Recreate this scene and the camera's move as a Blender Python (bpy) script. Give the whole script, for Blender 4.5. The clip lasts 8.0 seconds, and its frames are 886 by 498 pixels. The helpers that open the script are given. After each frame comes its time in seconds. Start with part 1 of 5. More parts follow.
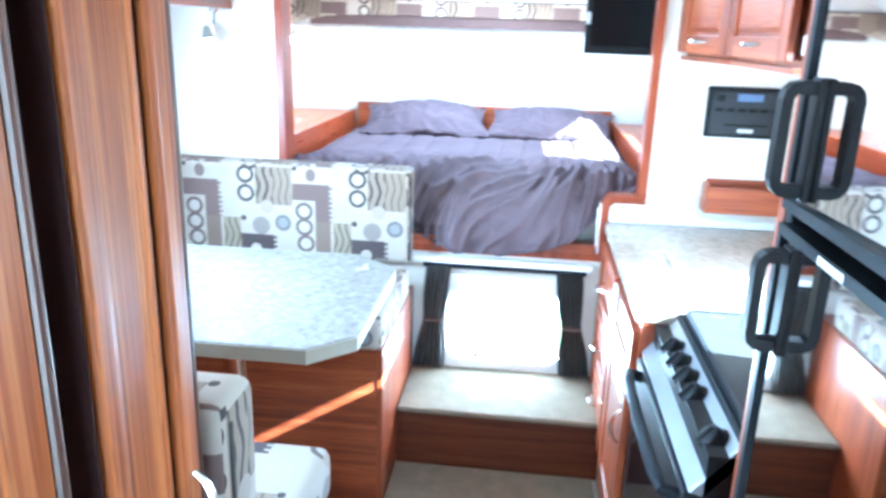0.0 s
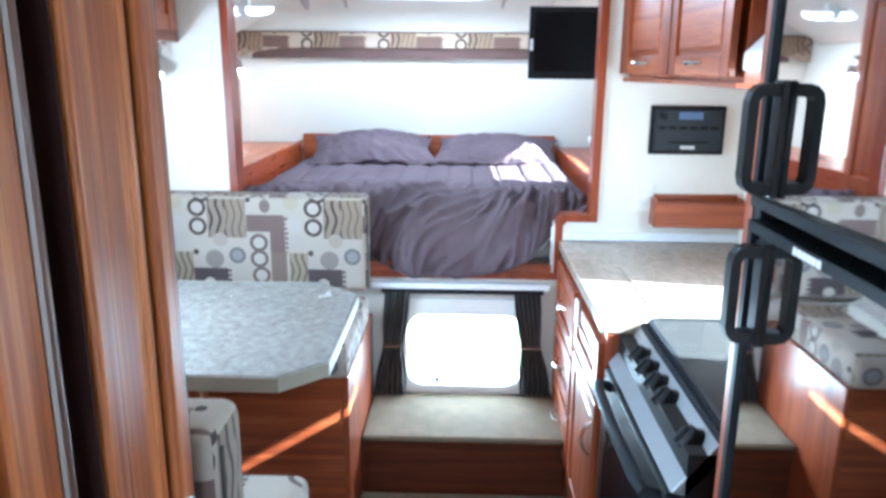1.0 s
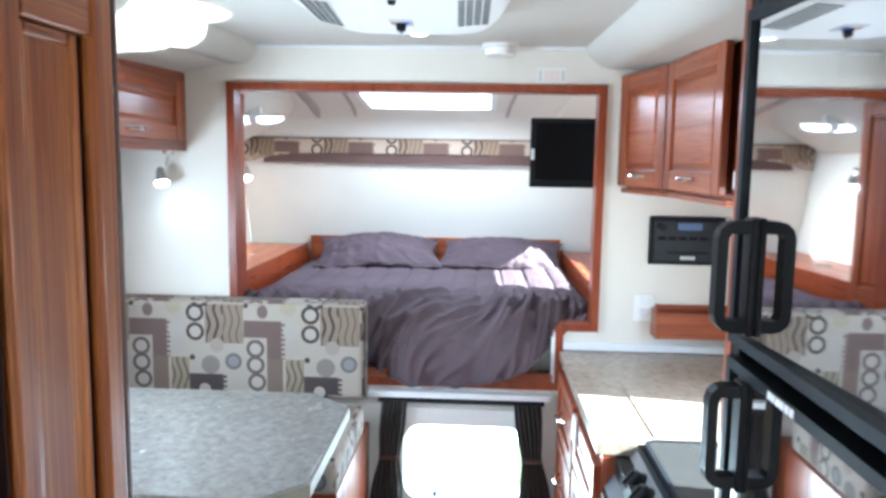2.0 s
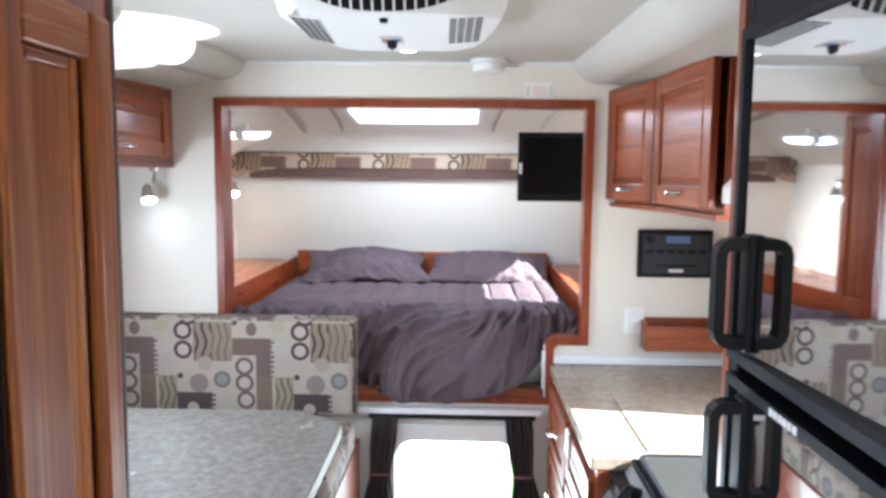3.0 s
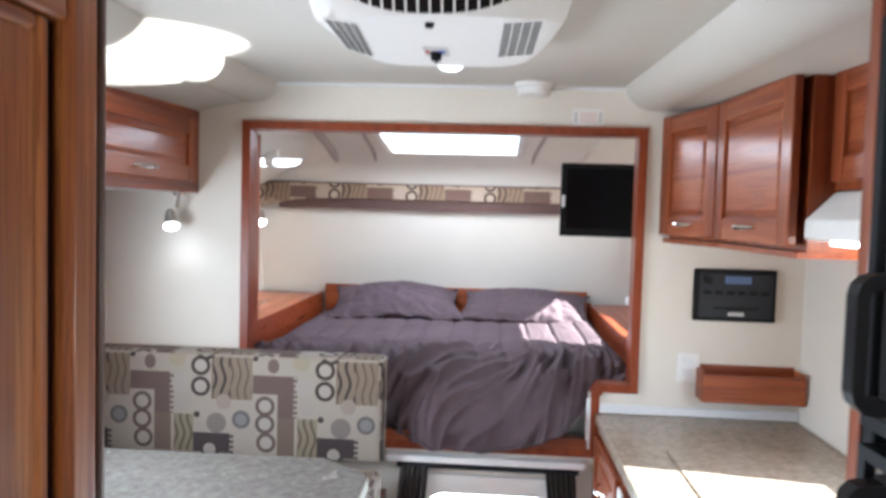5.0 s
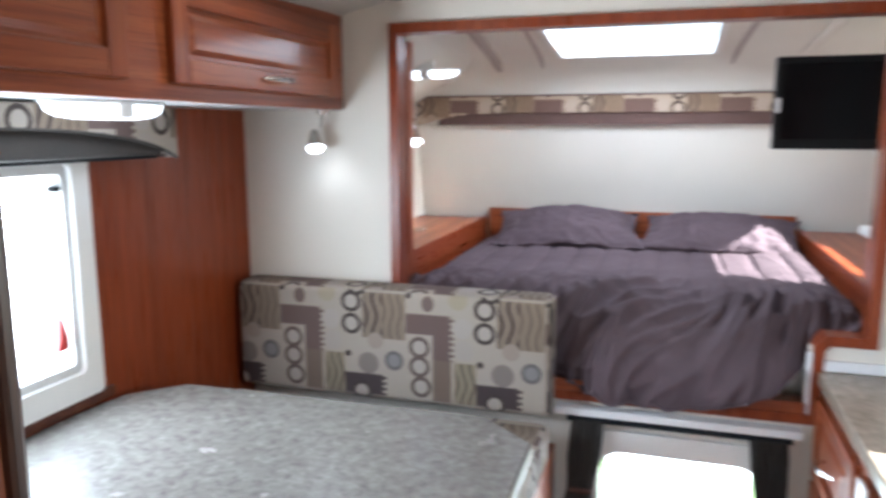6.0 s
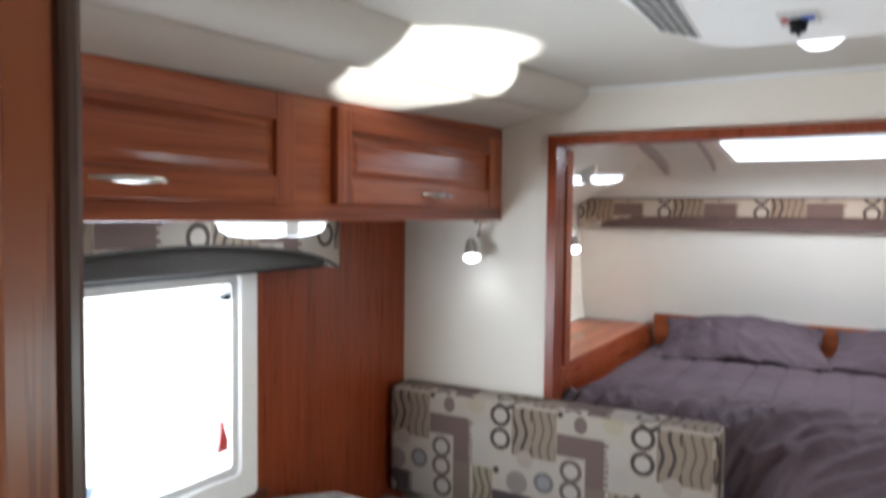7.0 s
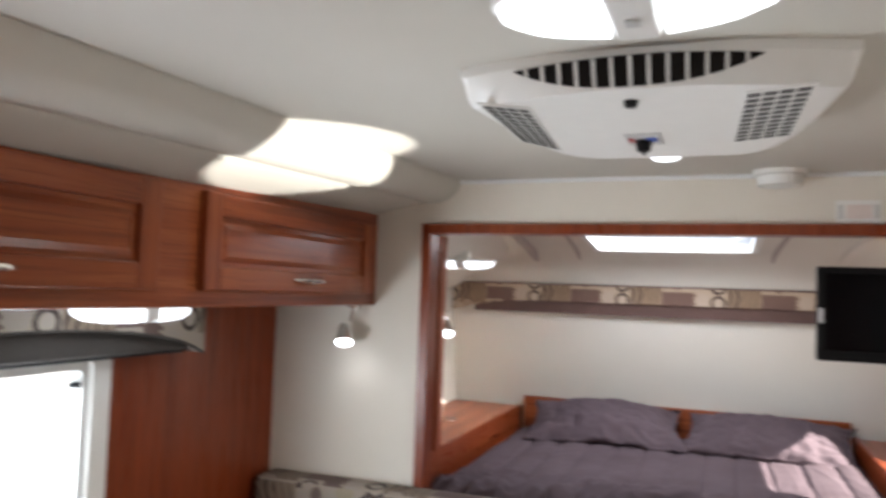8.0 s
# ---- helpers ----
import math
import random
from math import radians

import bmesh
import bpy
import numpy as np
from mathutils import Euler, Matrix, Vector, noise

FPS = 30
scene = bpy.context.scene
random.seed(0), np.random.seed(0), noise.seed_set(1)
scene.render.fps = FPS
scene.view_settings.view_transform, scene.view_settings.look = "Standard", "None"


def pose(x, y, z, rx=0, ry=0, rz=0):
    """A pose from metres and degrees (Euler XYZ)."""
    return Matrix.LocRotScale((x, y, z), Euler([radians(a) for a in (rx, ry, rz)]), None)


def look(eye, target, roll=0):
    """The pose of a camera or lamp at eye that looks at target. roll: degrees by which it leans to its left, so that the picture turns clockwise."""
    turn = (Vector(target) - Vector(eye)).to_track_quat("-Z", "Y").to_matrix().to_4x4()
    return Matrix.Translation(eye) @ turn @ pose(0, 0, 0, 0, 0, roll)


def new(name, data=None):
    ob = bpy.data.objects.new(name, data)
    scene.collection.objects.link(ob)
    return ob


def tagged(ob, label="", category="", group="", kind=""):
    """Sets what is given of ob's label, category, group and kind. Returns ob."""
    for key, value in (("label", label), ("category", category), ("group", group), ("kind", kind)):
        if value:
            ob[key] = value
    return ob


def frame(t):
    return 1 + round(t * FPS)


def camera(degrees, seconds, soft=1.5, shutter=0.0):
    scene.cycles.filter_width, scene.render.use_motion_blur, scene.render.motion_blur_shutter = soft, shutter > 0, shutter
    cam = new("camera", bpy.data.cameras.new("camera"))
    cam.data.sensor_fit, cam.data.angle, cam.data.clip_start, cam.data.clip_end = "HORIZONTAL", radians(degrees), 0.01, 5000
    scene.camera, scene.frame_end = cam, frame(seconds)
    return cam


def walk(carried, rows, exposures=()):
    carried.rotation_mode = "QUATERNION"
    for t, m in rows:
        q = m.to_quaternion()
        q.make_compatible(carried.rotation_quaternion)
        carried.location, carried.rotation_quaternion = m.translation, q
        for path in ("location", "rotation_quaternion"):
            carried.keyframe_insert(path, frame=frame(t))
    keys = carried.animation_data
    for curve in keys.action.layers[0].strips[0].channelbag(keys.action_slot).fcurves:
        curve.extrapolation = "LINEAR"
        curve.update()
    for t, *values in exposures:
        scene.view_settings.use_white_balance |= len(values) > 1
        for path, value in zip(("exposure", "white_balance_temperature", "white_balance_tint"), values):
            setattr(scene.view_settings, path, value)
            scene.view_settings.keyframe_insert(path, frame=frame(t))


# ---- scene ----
cam = camera(62.5, 8.0, soft=3.0, shutter=0.5)
PATH = [
    (0, (0.208, 0.085, 1.431), (-0.004, 1.988, 0.856), 1.8),
    (0.5, (0.152, 0.048, 1.393), (0.105, 1.979, 0.872), 0.4),
    (1, (0.149, 0.063, 1.404), (0.095, 2.003, 0.918), 0.5),
    (1.5, (0.208, 0.097, 1.434), (0.175, 2.067, 1.086), 0.5),
    (2, (0.211, 0.089, 1.452), (0.107, 2.073, 1.217), 0.9),
    (3.5, (0.184, 0.095, 1.473), (0.138, 2.087, 1.304), 0.4),
    (4, (0.203, 0.115, 1.491), (0.069, 2.111, 1.48), 1.3),
    (5.3, (0.118, 0.359, 1.426), (-0.024, 2.344, 1.23), 1.7),
    (5.5, (0.103, 0.435, 1.437), (-0.103, 2.406, 1.169), 1.3),
    (6, (0.103, 0.615, 1.422), (-0.482, 2.5, 1.097), -0.1),
    (6.5, (0.109, 0.685, 1.435), (-0.81, 2.435, 1.13), 0.5),
    (7, (0.109, 0.674, 1.495), (-0.894, 2.401, 1.399), 0.6),
    (7.5, (0.114, 0.658, 1.524), (-0.846, 2.406, 1.674), 0.9),
    (8, (0.128, 0.669, 1.53), (-0.582, 2.535, 1.642), 2.0),
]
EXPOSURES = [(0, 5.12, 4400, -5), (0.5, 4.78, 4550, 0), (1, 4.18, 4800, 0), (1.5, 3.92, 4800, -1), (2, 3.82, 5150, 2), (3.5, 3.42, 5650, 8), (4, 3.34, 5750, 9), (5.5, 3.36, 5700, 9), (6, 3.24, 5650, 8), (6.5, 3.10, 5650, 9), (7, 3.02, 5850, 8), (7.5, 2.84, 6150, 9), (8, 2.72, 6250, 11)]
walk(cam, [(t, look(eye, target, roll)) for t, eye, target, roll in PATH], EXPOSURES)

# ---- light ----
SUN_DIR = Vector((-1.0, 0.17, -0.60)).normalized()
world = bpy.data.worlds.new("sky")
scene.world = world
world.use_nodes = True
wn = world.node_tree.nodes
sky = wn.new("ShaderNodeTexSky")
sky.sky_type, sky.sun_disc = "NISHITA", False
sky.sun_elevation = math.asin(-SUN_DIR.z)
sky.sun_rotation = math.atan2(-SUN_DIR.x, -SUN_DIR.y)
world.node_tree.links.new(sky.outputs[0], wn["Background"].inputs[0])
wn["Background"].inputs[1].default_value = 0.075
sun = new("sun", bpy.data.lights.new("sun", "SUN"))
sun.data.energy, sun.data.angle, sun.data.color = 5.0, radians(0.6), (1.0, 0.95, 0.86)
sun.matrix_world = look((0, 0, 0), SUN_DIR)
sun.location = (6, -1, 4)


def area_lamp(name, at, to, sx, sy, watts, color=(1, 1, 1), spread=180):
    """The sky's light in a window's opening, or the bulb of a lamp."""
    lamp = new(name, bpy.data.lights.new(name, "AREA"))
    lamp.data.shape, lamp.data.size, lamp.data.size_y = "RECTANGLE", sx, sy
    lamp.data.energy, lamp.data.color, lamp.data.spread = watts, color, radians(spread)
    lamp.matrix_world = look(at, to)
    return lamp


area_lamp("sky_in_left_window", (-1.22, 1.62, 1.07), (0.3, 1.80, 1.0), 0.60, 0.42, 1.95, (0.92, 0.96, 1.0))
area_lamp("sky_in_front_window", (0.16, 2.72, 0.36), (0.16, 0, 0.45), 0.40, 0.28, 0.45, (0.92, 0.96, 1.0))
area_lamp("sky_in_roof_hatch", (-0.05, 3.5, 1.76), (-0.05, 3.5, 0), 0.55, 0.58, 1.25, (0.96, 0.97, 1.0))
area_lamp("sky_in_galley_window", (1.17, 1.75, 1.1), (0, 1.85, 0.75), 0.5, 0.26, 0.35, (0.95, 0.97, 1.0), 150)
area_lamp("sky_in_entry_door", (0.22, -1.17, 1.05), (0.22, 3, 1.5), 0.6, 1.3, 0.18, (0.95, 0.97, 1.0))

# spot lamp added in place of sun bounced from glass lid and worktop to ceiling
bounce_spot = new("added_sun_bounce", bpy.data.lights.new("added_sun_bounce", "SPOT"))
bounce_spot.data.energy, bounce_spot.data.spot_size, bounce_spot.data.spot_blend, bounce_spot.data.shadow_soft_size = 48, radians(19), 0.12, 0.01
bounce_spot.data.color = (1.0, 0.95, 0.86)
bounce_spot.matrix_world = look((0.80, 1.80, 0.86), (-0.75, 1.985, 1.853)) @ Matrix.Diagonal((0.88, 0.54, 1.0, 1.0))

# ---- materials ----


def nodes_of(name):
    m = bpy.data.materials.new(name)
    m.use_nodes = True
    return m, m.node_tree.nodes, m.node_tree.links, m.node_tree.nodes["Principled BSDF"]


class Graph:
    """Small helper that adds math nodes to a material."""

    def __init__(self, name, rough=0.5, metal=0.0):
        self.m, self.n, self.l, self.b = nodes_of(name)
        self.b.inputs["Roughness"].default_value = rough
        self.b.inputs["Metallic"].default_value = metal

    def put(self, socket, value):
        if isinstance(value, bpy.types.NodeSocket):
            self.l.new(value, socket)
        else:
            socket.default_value = value

    def math(self, op, a, b=0.0, c=0.0, clamp=False):
        n = self.n.new("ShaderNodeMath")
        n.operation, n.use_clamp = op, clamp
        for s, v in zip(n.inputs, (a, b, c)):
            self.put(s, v)
        return n.outputs[0]

    def noise(self, vec, scale, detail=3.0, rough=0.55, distort=0.0):
        n = self.n.new("ShaderNodeTexNoise")
        self.put(n.inputs["Vector"], vec)
        n.inputs["Scale"].default_value, n.inputs["Detail"].default_value = scale, detail
        n.inputs["Roughness"].default_value, n.inputs["Distortion"].default_value = rough, distort
        return n.outputs["Fac"]

    def coords(self, which="Object", scale=(1, 1, 1), loc=(0, 0, 0)):
        t, mp = self.n.new("ShaderNodeTexCoord"), self.n.new("ShaderNodeMapping")
        self.l.new(t.outputs[which], mp.inputs["Vector"])
        mp.inputs["Scale"].default_value, mp.inputs["Location"].default_value = scale, loc
        return mp.outputs[0]

    def ramp(self, fac, stops):
        n = self.n.new("ShaderNodeValToRGB")
        self.put(n.inputs[0], fac)
        while len(n.color_ramp.elements) < len(stops):
            n.color_ramp.elements.new(0.5)
        for e, (p, c) in zip(n.color_ramp.elements, stops):
            e.position, e.color = p, (*c, 1)
        return n.outputs[0]

    def mix(self, fac, a, b, kind="MIX"):
        n = self.n.new("ShaderNodeMix")
        n.data_type, n.blend_type = "RGBA", kind
        self.put(n.inputs[0], fac)
        for s, v in ((n.inputs[6], a), (n.inputs[7], b)):
            self.put(s, v if isinstance(v, bpy.types.NodeSocket) else (*v, 1))
        return n.outputs[2]

    def color(self, v):
        self.put(self.b.inputs["Base Color"], v if isinstance(v, bpy.types.NodeSocket) else (*v, 1))

    def bump(self, height, strength=0.2, dist=0.002):
        n = self.n.new("ShaderNodeBump")
        n.inputs["Strength"].default_value, n.inputs["Distance"].default_value = strength, dist
        self.put(n.inputs["Height"], height)
        self.l.new(n.outputs[0], self.b.inputs["Normal"])

    def rough(self, v):
        self.put(self.b.inputs["Roughness"], v)


def wood(name, axis, dark, mid, light, rough=0.3, fine=1.0, coat=0.32):
    """Stained cherry with its grain along an axis."""
    g = Graph(name)
    s = [26.0 * fine, 26.0 * fine, 26.0 * fine]
    s["xyz".index(axis)] = 0.9
    v = g.coords("Object", s)
    big = g.noise(v, 1.0, 4, 0.6, 0.6)
    s2 = [190.0] * 3
    s2["xyz".index(axis)] = 5.0
    pores = g.noise(g.coords("Object", s2), 1.0, 2, 0.6)
    patch = g.noise(g.coords("Object", (1, 1, 1)), 2.3, 2)
    base = g.ramp(big, [(0.32, dark), (0.5, mid), (0.68, light)])
    base = g.mix(g.math("MULTIPLY", g.math("GREATER_THAN", pores, 0.58), 0.5), base, dark)
    n = g.n.new("ShaderNodeObjectInfo")
    tone = g.math("ADD", g.math("MULTIPLY", patch, 0.35), g.math("MULTIPLY", n.outputs["Random"], 0.16))
    g.color(g.mix(tone, base, (mid[0] * 0.62, mid[1] * 0.55, mid[2] * 0.5)))
    g.rough(g.math("ADD", rough, g.math("MULTIPLY", pores, 0.14)))
    g.b.inputs["Coat Weight"].default_value, g.b.inputs["Coat Roughness"].default_value = coat, 0.18
    g.b.inputs["Specular IOR Level"].default_value = 0.3
    g.bump(pores, 0.12, 0.0008)
    return g.m


CH = ((0.14, 0.027, 0.0085), (0.295, 0.069, 0.021), (0.415, 0.122, 0.040))
WD = ((0.14, 0.030, 0.007), (0.35, 0.102, 0.023), (0.54, 0.205, 0.056))
FL = -0.05
# darker cherry that puts the step riser's low shade into its colour
step_wood = wood("darkened_wood", "x", (0.05, 0.011, 0.004), (0.10, 0.024, 0.008), (0.15, 0.042, 0.013))
wood_x, wood_y, wood_z = (wood("cherry_" + a, a, *CH) for a in "xyz")
ward_z, ward_y = (wood("wardrobe_wood_" + a, a, *WD, rough=0.36, fine=2.2, coat=0.14) for a in "zy")
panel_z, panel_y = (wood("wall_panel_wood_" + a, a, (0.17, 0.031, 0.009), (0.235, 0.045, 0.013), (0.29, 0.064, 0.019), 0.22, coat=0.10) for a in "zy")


def plain(name, col, rough=0.5, metal=0.0, vary=0.08, scale=30.0, bump=0.0, coat=0.0):
    g = Graph(name, rough, metal)
    v = g.coords("Object")
    f = g.noise(v, scale, 3)
    g2 = g.noise(v, scale * 0.07, 2)
    fac = g.math("ADD", g.math("MULTIPLY", f, 0.5), g.math("MULTIPLY", g2, 0.5))
    g.color(g.ramp(fac, [(0.3, tuple(c * (1 - vary) for c in col)), (0.7, tuple(min(1, c * (1 + vary)) for c in col))]))
    g.rough(g.math("ADD", rough - 0.04, g.math("MULTIPLY", g2, 0.08)))
    if bump:
        g.bump(f, bump, 0.001)
    if max(col) < 0.04:
        g.b.inputs["Specular IOR Level"].default_value = 0.12
    g.b.inputs["Coat Weight"].default_value = coat
    return g.m


def wallcover(name, a, b):
    """Vinyl wall covering with a fine woven relief."""
    g = Graph(name, 0.62)
    v = g.coords("Object")
    weave = g.noise(g.coords("Object", (300, 300, 90)), 1.0, 2)
    soft = g.noise(v, 1.7, 3)
    g.color(g.mix(g.math("MULTIPLY", weave, 0.3), g.ramp(soft, [(0.3, a), (0.7, b)]), tuple(c * 0.88 for c in a)))
    g.bump(weave, 0.25, 0.0008)
    return g.m


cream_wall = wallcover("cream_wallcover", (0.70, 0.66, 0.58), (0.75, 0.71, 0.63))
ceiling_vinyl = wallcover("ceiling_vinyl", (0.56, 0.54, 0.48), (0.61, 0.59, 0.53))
white_plastic = plain("white_plastic", (0.78, 0.78, 0.75), 0.38, 0, 0.03)
white_trim = plain("white_trim", (0.74, 0.75, 0.75), 0.4, 0, 0.03)
black_plastic = plain("black_plastic", (0.010, 0.010, 0.011), 0.45, 0, 0.25)
black_frame = plain("black_frame", (0.012, 0.014, 0.017), 0.5, 0, 0.2)
dark_void = plain("dark_recess", (0.012, 0.01, 0.009), 0.8)
dark_trim = wood("dark_edge_wood", "z", (0.06, 0.030, 0.020), (0.10, 0.05, 0.034), (0.15, 0.08, 0.055), 0.3)
chrome = plain("brushed_nickel", (0.72, 0.70, 0.66), 0.2, 1.0, 0.04)
steel = plain("stainless_steel", (0.45, 0.46, 0.47), 0.36, 1.0, 0.06, 60)
carpet = plain("beige_carpet", (0.215, 0.175, 0.115), 0.95, 0, 0.22, 260, 0.6)
floor_vinyl = plain("beige_floor_vinyl", (0.40, 0.345, 0.26), 0.6, 0, 0.12, 40, 0.1)
sheet = plain("white_sheet", (0.74, 0.70, 0.63), 0.85, 0, 0.05, 40, 0.2)
brown_cloth = plain("brown_cloth", (0.115, 0.066, 0.054), 0.9, 0, 0.2, 120, 0.3)
curtain_cloth = plain("dark_curtain_cloth", (0.052, 0.047, 0.042), 0.9, 0, 0.25, 150, 0.3)
red_plastic = plain("red_plastic", (0.45, 0.035, 0.03), 0.4)
blue_plastic = plain("blue_plastic", (0.02, 0.09, 0.5), 0.4)
print_grey = plain("grey_print", (0.55, 0.55, 0.53), 0.5)
print_red = plain("faded_red_print", (0.72, 0.63, 0.59), 0.6)
shade_cloth = plain("grey_shade_cloth", (0.062, 0.057, 0.052), 0.9, 0, 0.2, 150, 0.3)
# maroon-black that paints the shade in the wardrobe's gap and grooves
gap_shade = plain("maroon_gap_shade", (0.020, 0.008, 0.007), 0.7)
white_print = plain("white_print", (0.8, 0.8, 0.8), 0.5)


def laminate():
    """Mottled grey and beige stone-look laminate."""
    g = Graph("stone_laminate", 0.27)
    v = g.coords("Object")
    a = g.noise(v, 46, 5, 0.66, 0.2)
    c = g.noise(v, 9, 4)
    d = g.noise(v, 120, 3)
    mot = g.math("ADD", g.math("MULTIPLY", a, 0.75), g.math("MULTIPLY", d, 0.25))
    base = g.ramp(mot, [(0.33, (0.105, 0.099, 0.090)), (0.46, (0.170, 0.160, 0.143)), (0.56, (0.208, 0.198, 0.180)), (0.70, (0.280, 0.272, 0.255))])
    base = g.mix(g.math("MULTIPLY", c, 0.3), base, (0.195, 0.180, 0.155))
    g.color(base)
    g.rough(g.math("ADD", 0.22, g.math("MULTIPLY", c, 0.08)))
    return g.m


def counter_laminate():
    g = Graph("brown_stone_laminate", 0.25)
    v = g.coords("Object")
    a = g.noise(v, 34, 6, 0.7, 0.5)
    b = g.noise(v, 70, 3, 0.6)
    base = g.ramp(a, [(0.30, (0.22, 0.175, 0.125)), (0.46, (0.29, 0.24, 0.18)), (0.60, (0.34, 0.285, 0.22)), (0.74, (0.40, 0.345, 0.275))])
    base = g.mix(g.math("MULTIPLY", g.math("MULTIPLY", g.math("SUBTRACT", b, 0.55, 0, True), 5.0, 0, True), 0.15), base, (0.13, 0.095, 0.065))
    g.color(base)
    g.rough(0.26)
    return g.m


stone_top, counter_top_mat = laminate(), counter_laminate()


def mirror_black():
    """Black acrylic door panel, polished."""
    g = Graph("polished_black_acrylic", 0.03, 1.0)
    g.color(g.ramp(g.noise(g.coords("Object"), 3.0, 3), [(0.3, (0.74, 0.75, 0.76)), (0.7, (0.78, 0.79, 0.80))]))
    return g.m


black_mirror = mirror_black()


def glass_mat(name, tint=(1, 1, 1), rough=0.0):
    m, n, l, b = nodes_of(name)
    b.inputs["Base Color"].default_value = (*tint, 1)
    b.inputs["Transmission Weight"].default_value = 1.0
    b.inputs["Roughness"].default_value = rough
    b.inputs["IOR"].default_value = 1.15
    return m


pane_glass = glass_mat("window_glass", (0.97, 0.99, 0.98))


def glow(name, col, power):
    m, n, l, b = nodes_of(name)
    b.inputs["Base Color"].default_value = (0.8, 0.8, 0.8, 1)
    b.inputs["Emission Color"].default_value = (*col, 1)
    b.inputs["Emission Strength"].default_value = power
    return m


lamp_glow = glow("lit_diffuser", (0.93, 0.97, 1.0), 0.36)
hood_glow = glow("lit_hood_lens", (1.0, 0.96, 0.88), 2.2)
bulb_glow = glow("lit_bulb", (0.95, 0.97, 1.0), 1.6)
display_glow = glow("lit_display", (0.25, 0.38, 0.75), 0.012)
display_glow.node_tree.nodes["Principled BSDF"].inputs["Base Color"].default_value = (0.05, 0.07, 0.11, 1)


def patterned_fabric(name, tint=(1, 1, 1)):
    """Woven upholstery: rings, discs, waved stripes and blocks in cream, taupe and brown, repeating every 0.41 m."""
    g = Graph(name, 0.88)
    P, Q = 0.411, 0.44
    uv = g.n.new("ShaderNodeUVMap")
    sep = g.n.new("ShaderNodeSeparateXYZ")
    g.l.new(uv.outputs[0], sep.inputs[0])
    k = 1265.0
    u = g.math("SUBTRACT", g.math("MULTIPLY", g.math("FLOORED_MODULO", g.math("ADD", sep.outputs[0], 300 / k), P), k), 300.0)
    v = g.math("SUBTRACT", g.math("MULTIPLY", g.math("FLOORED_MODULO", g.math("ADD", g.math("MULTIPLY", sep.outputs[1], -1.0), 175 / k), Q), k), 175.0)

    def rect(x0, y0, x1, y1):
        a = g.math("COMPARE", u, (x0 + x1) / 2, (x1 - x0) / 2)
        return g.math("MULTIPLY", a, g.math("COMPARE", v, (y0 + y1) / 2, (y1 - y0) / 2))

    def dist(x, y, sx=1.0):
        dx = g.math("MULTIPLY", g.math("SUBTRACT", u, x), sx)
        dy = g.math("SUBTRACT", v, y)
        return g.math("SQRT", g.math("ADD", g.math("MULTIPLY", dx, dx), g.math("MULTIPLY", dy, dy)))

    def disc(x, y, r, sx=1.0):
        return g.math("LESS_THAN", dist(x, y, sx), r)

    def ring(x, y, r, inner):
        return g.math("COMPARE", dist(x, y), (r + inner) / 2, (r - inner) / 2)

    def waves(x0, x1, step, amp, width, phase=0.0):
        w = g.math("MULTIPLY", g.math("SINE", g.math("ADD", g.math("MULTIPLY", v, 0.045), phase)), amp)
        f = g.math("FLOORED_MODULO", g.math("ADD", g.math("SUBTRACT", u, x0), w), step)
        return g.math("LESS_THAN", f, width)

    def comb(x, y0, y1):
        return g.math("MULTIPLY", rect(x, y0, x + 16, y1), g.math("LESS_THAN", g.math("FLOORED_MODULO", v, 22.0), 12.0))

    cream, taupe, tan = (0.50, 0.47, 0.40), (0.30, 0.25, 0.22), (0.30, 0.25, 0.19)
    dark, plum, grey, mauve = (0.042, 0.030, 0.030), (0.050, 0.036, 0.044), (0.34, 0.33, 0.31), (0.160, 0.112, 0.104)
    c = g.mix(g.noise(uv.outputs[0], 14, 3), cream, (0.52, 0.495, 0.44))

    def lay(mask, col):
        nonlocal c
        c = g.mix(mask, c, col)

    lay(rect(45, -125, 218, 50), tan)
    lay(g.math("MULTIPLY", rect(50, -125, 125, 50), waves(50, 125, 38, 9, 13)), dark)
    lay(g.math("MULTIPLY", rect(125, -125, 218, 50), waves(125, 218, 32, 7, 9, 1.0)), (0.16, 0.125, 0.09))
    lay(rect(-300, -55, -130, 22), mauve)
    lay(rect(-196, 20, -130, 116), mauve)
    lay(comb(-130, -55, 116), mauve)
    lay(rect(-196, 116, -124, 275), (0.20, 0.155, 0.12))
    lay(rect(-112, 118, -30, 275), (0.34, 0.31, 0.22))
    lay(g.math("MULTIPLY", rect(-112, 118, -30, 275), waves(-112, -30, 30, 9, 12, 2.0)), (0.15, 0.125, 0.085))
    lay(rect(-30, 192, 125, 275), plum)
    lay(comb(125, 192, 275), plum)
    lay(disc(68, 150, 42), (0.27, 0.245, 0.23))
    lay(disc(172, 132, 38), (0.17, 0.17, 0.18))
    lay(disc(172, 132, 24), (0.30, 0.31, 0.33))
    lay(disc(-15, 118, 13), dark)
    lay(disc(-290, -122, 11), dark)
    lay(disc(-215, -95, 30, 1.25), (0.19, 0.145, 0.13))
    lay(disc(-100, -115, 36), (0.47, 0.44, 0.33))
    lay(disc(-84, -12, 38), (0.52, 0.50, 0.46))
    lay(disc(-78, 70, 38), (0.49, 0.47, 0.43))
    lay(disc(98, 60, 32), (0.42, 0.38, 0.33))
    for x, y in ((0, 0), (0, -86), (20, -150), (-248, 72), (-248, 146), (-242, 224), (40, 262)):
        lay(disc(x, y, 26), (0.54, 0.52, 0.47))
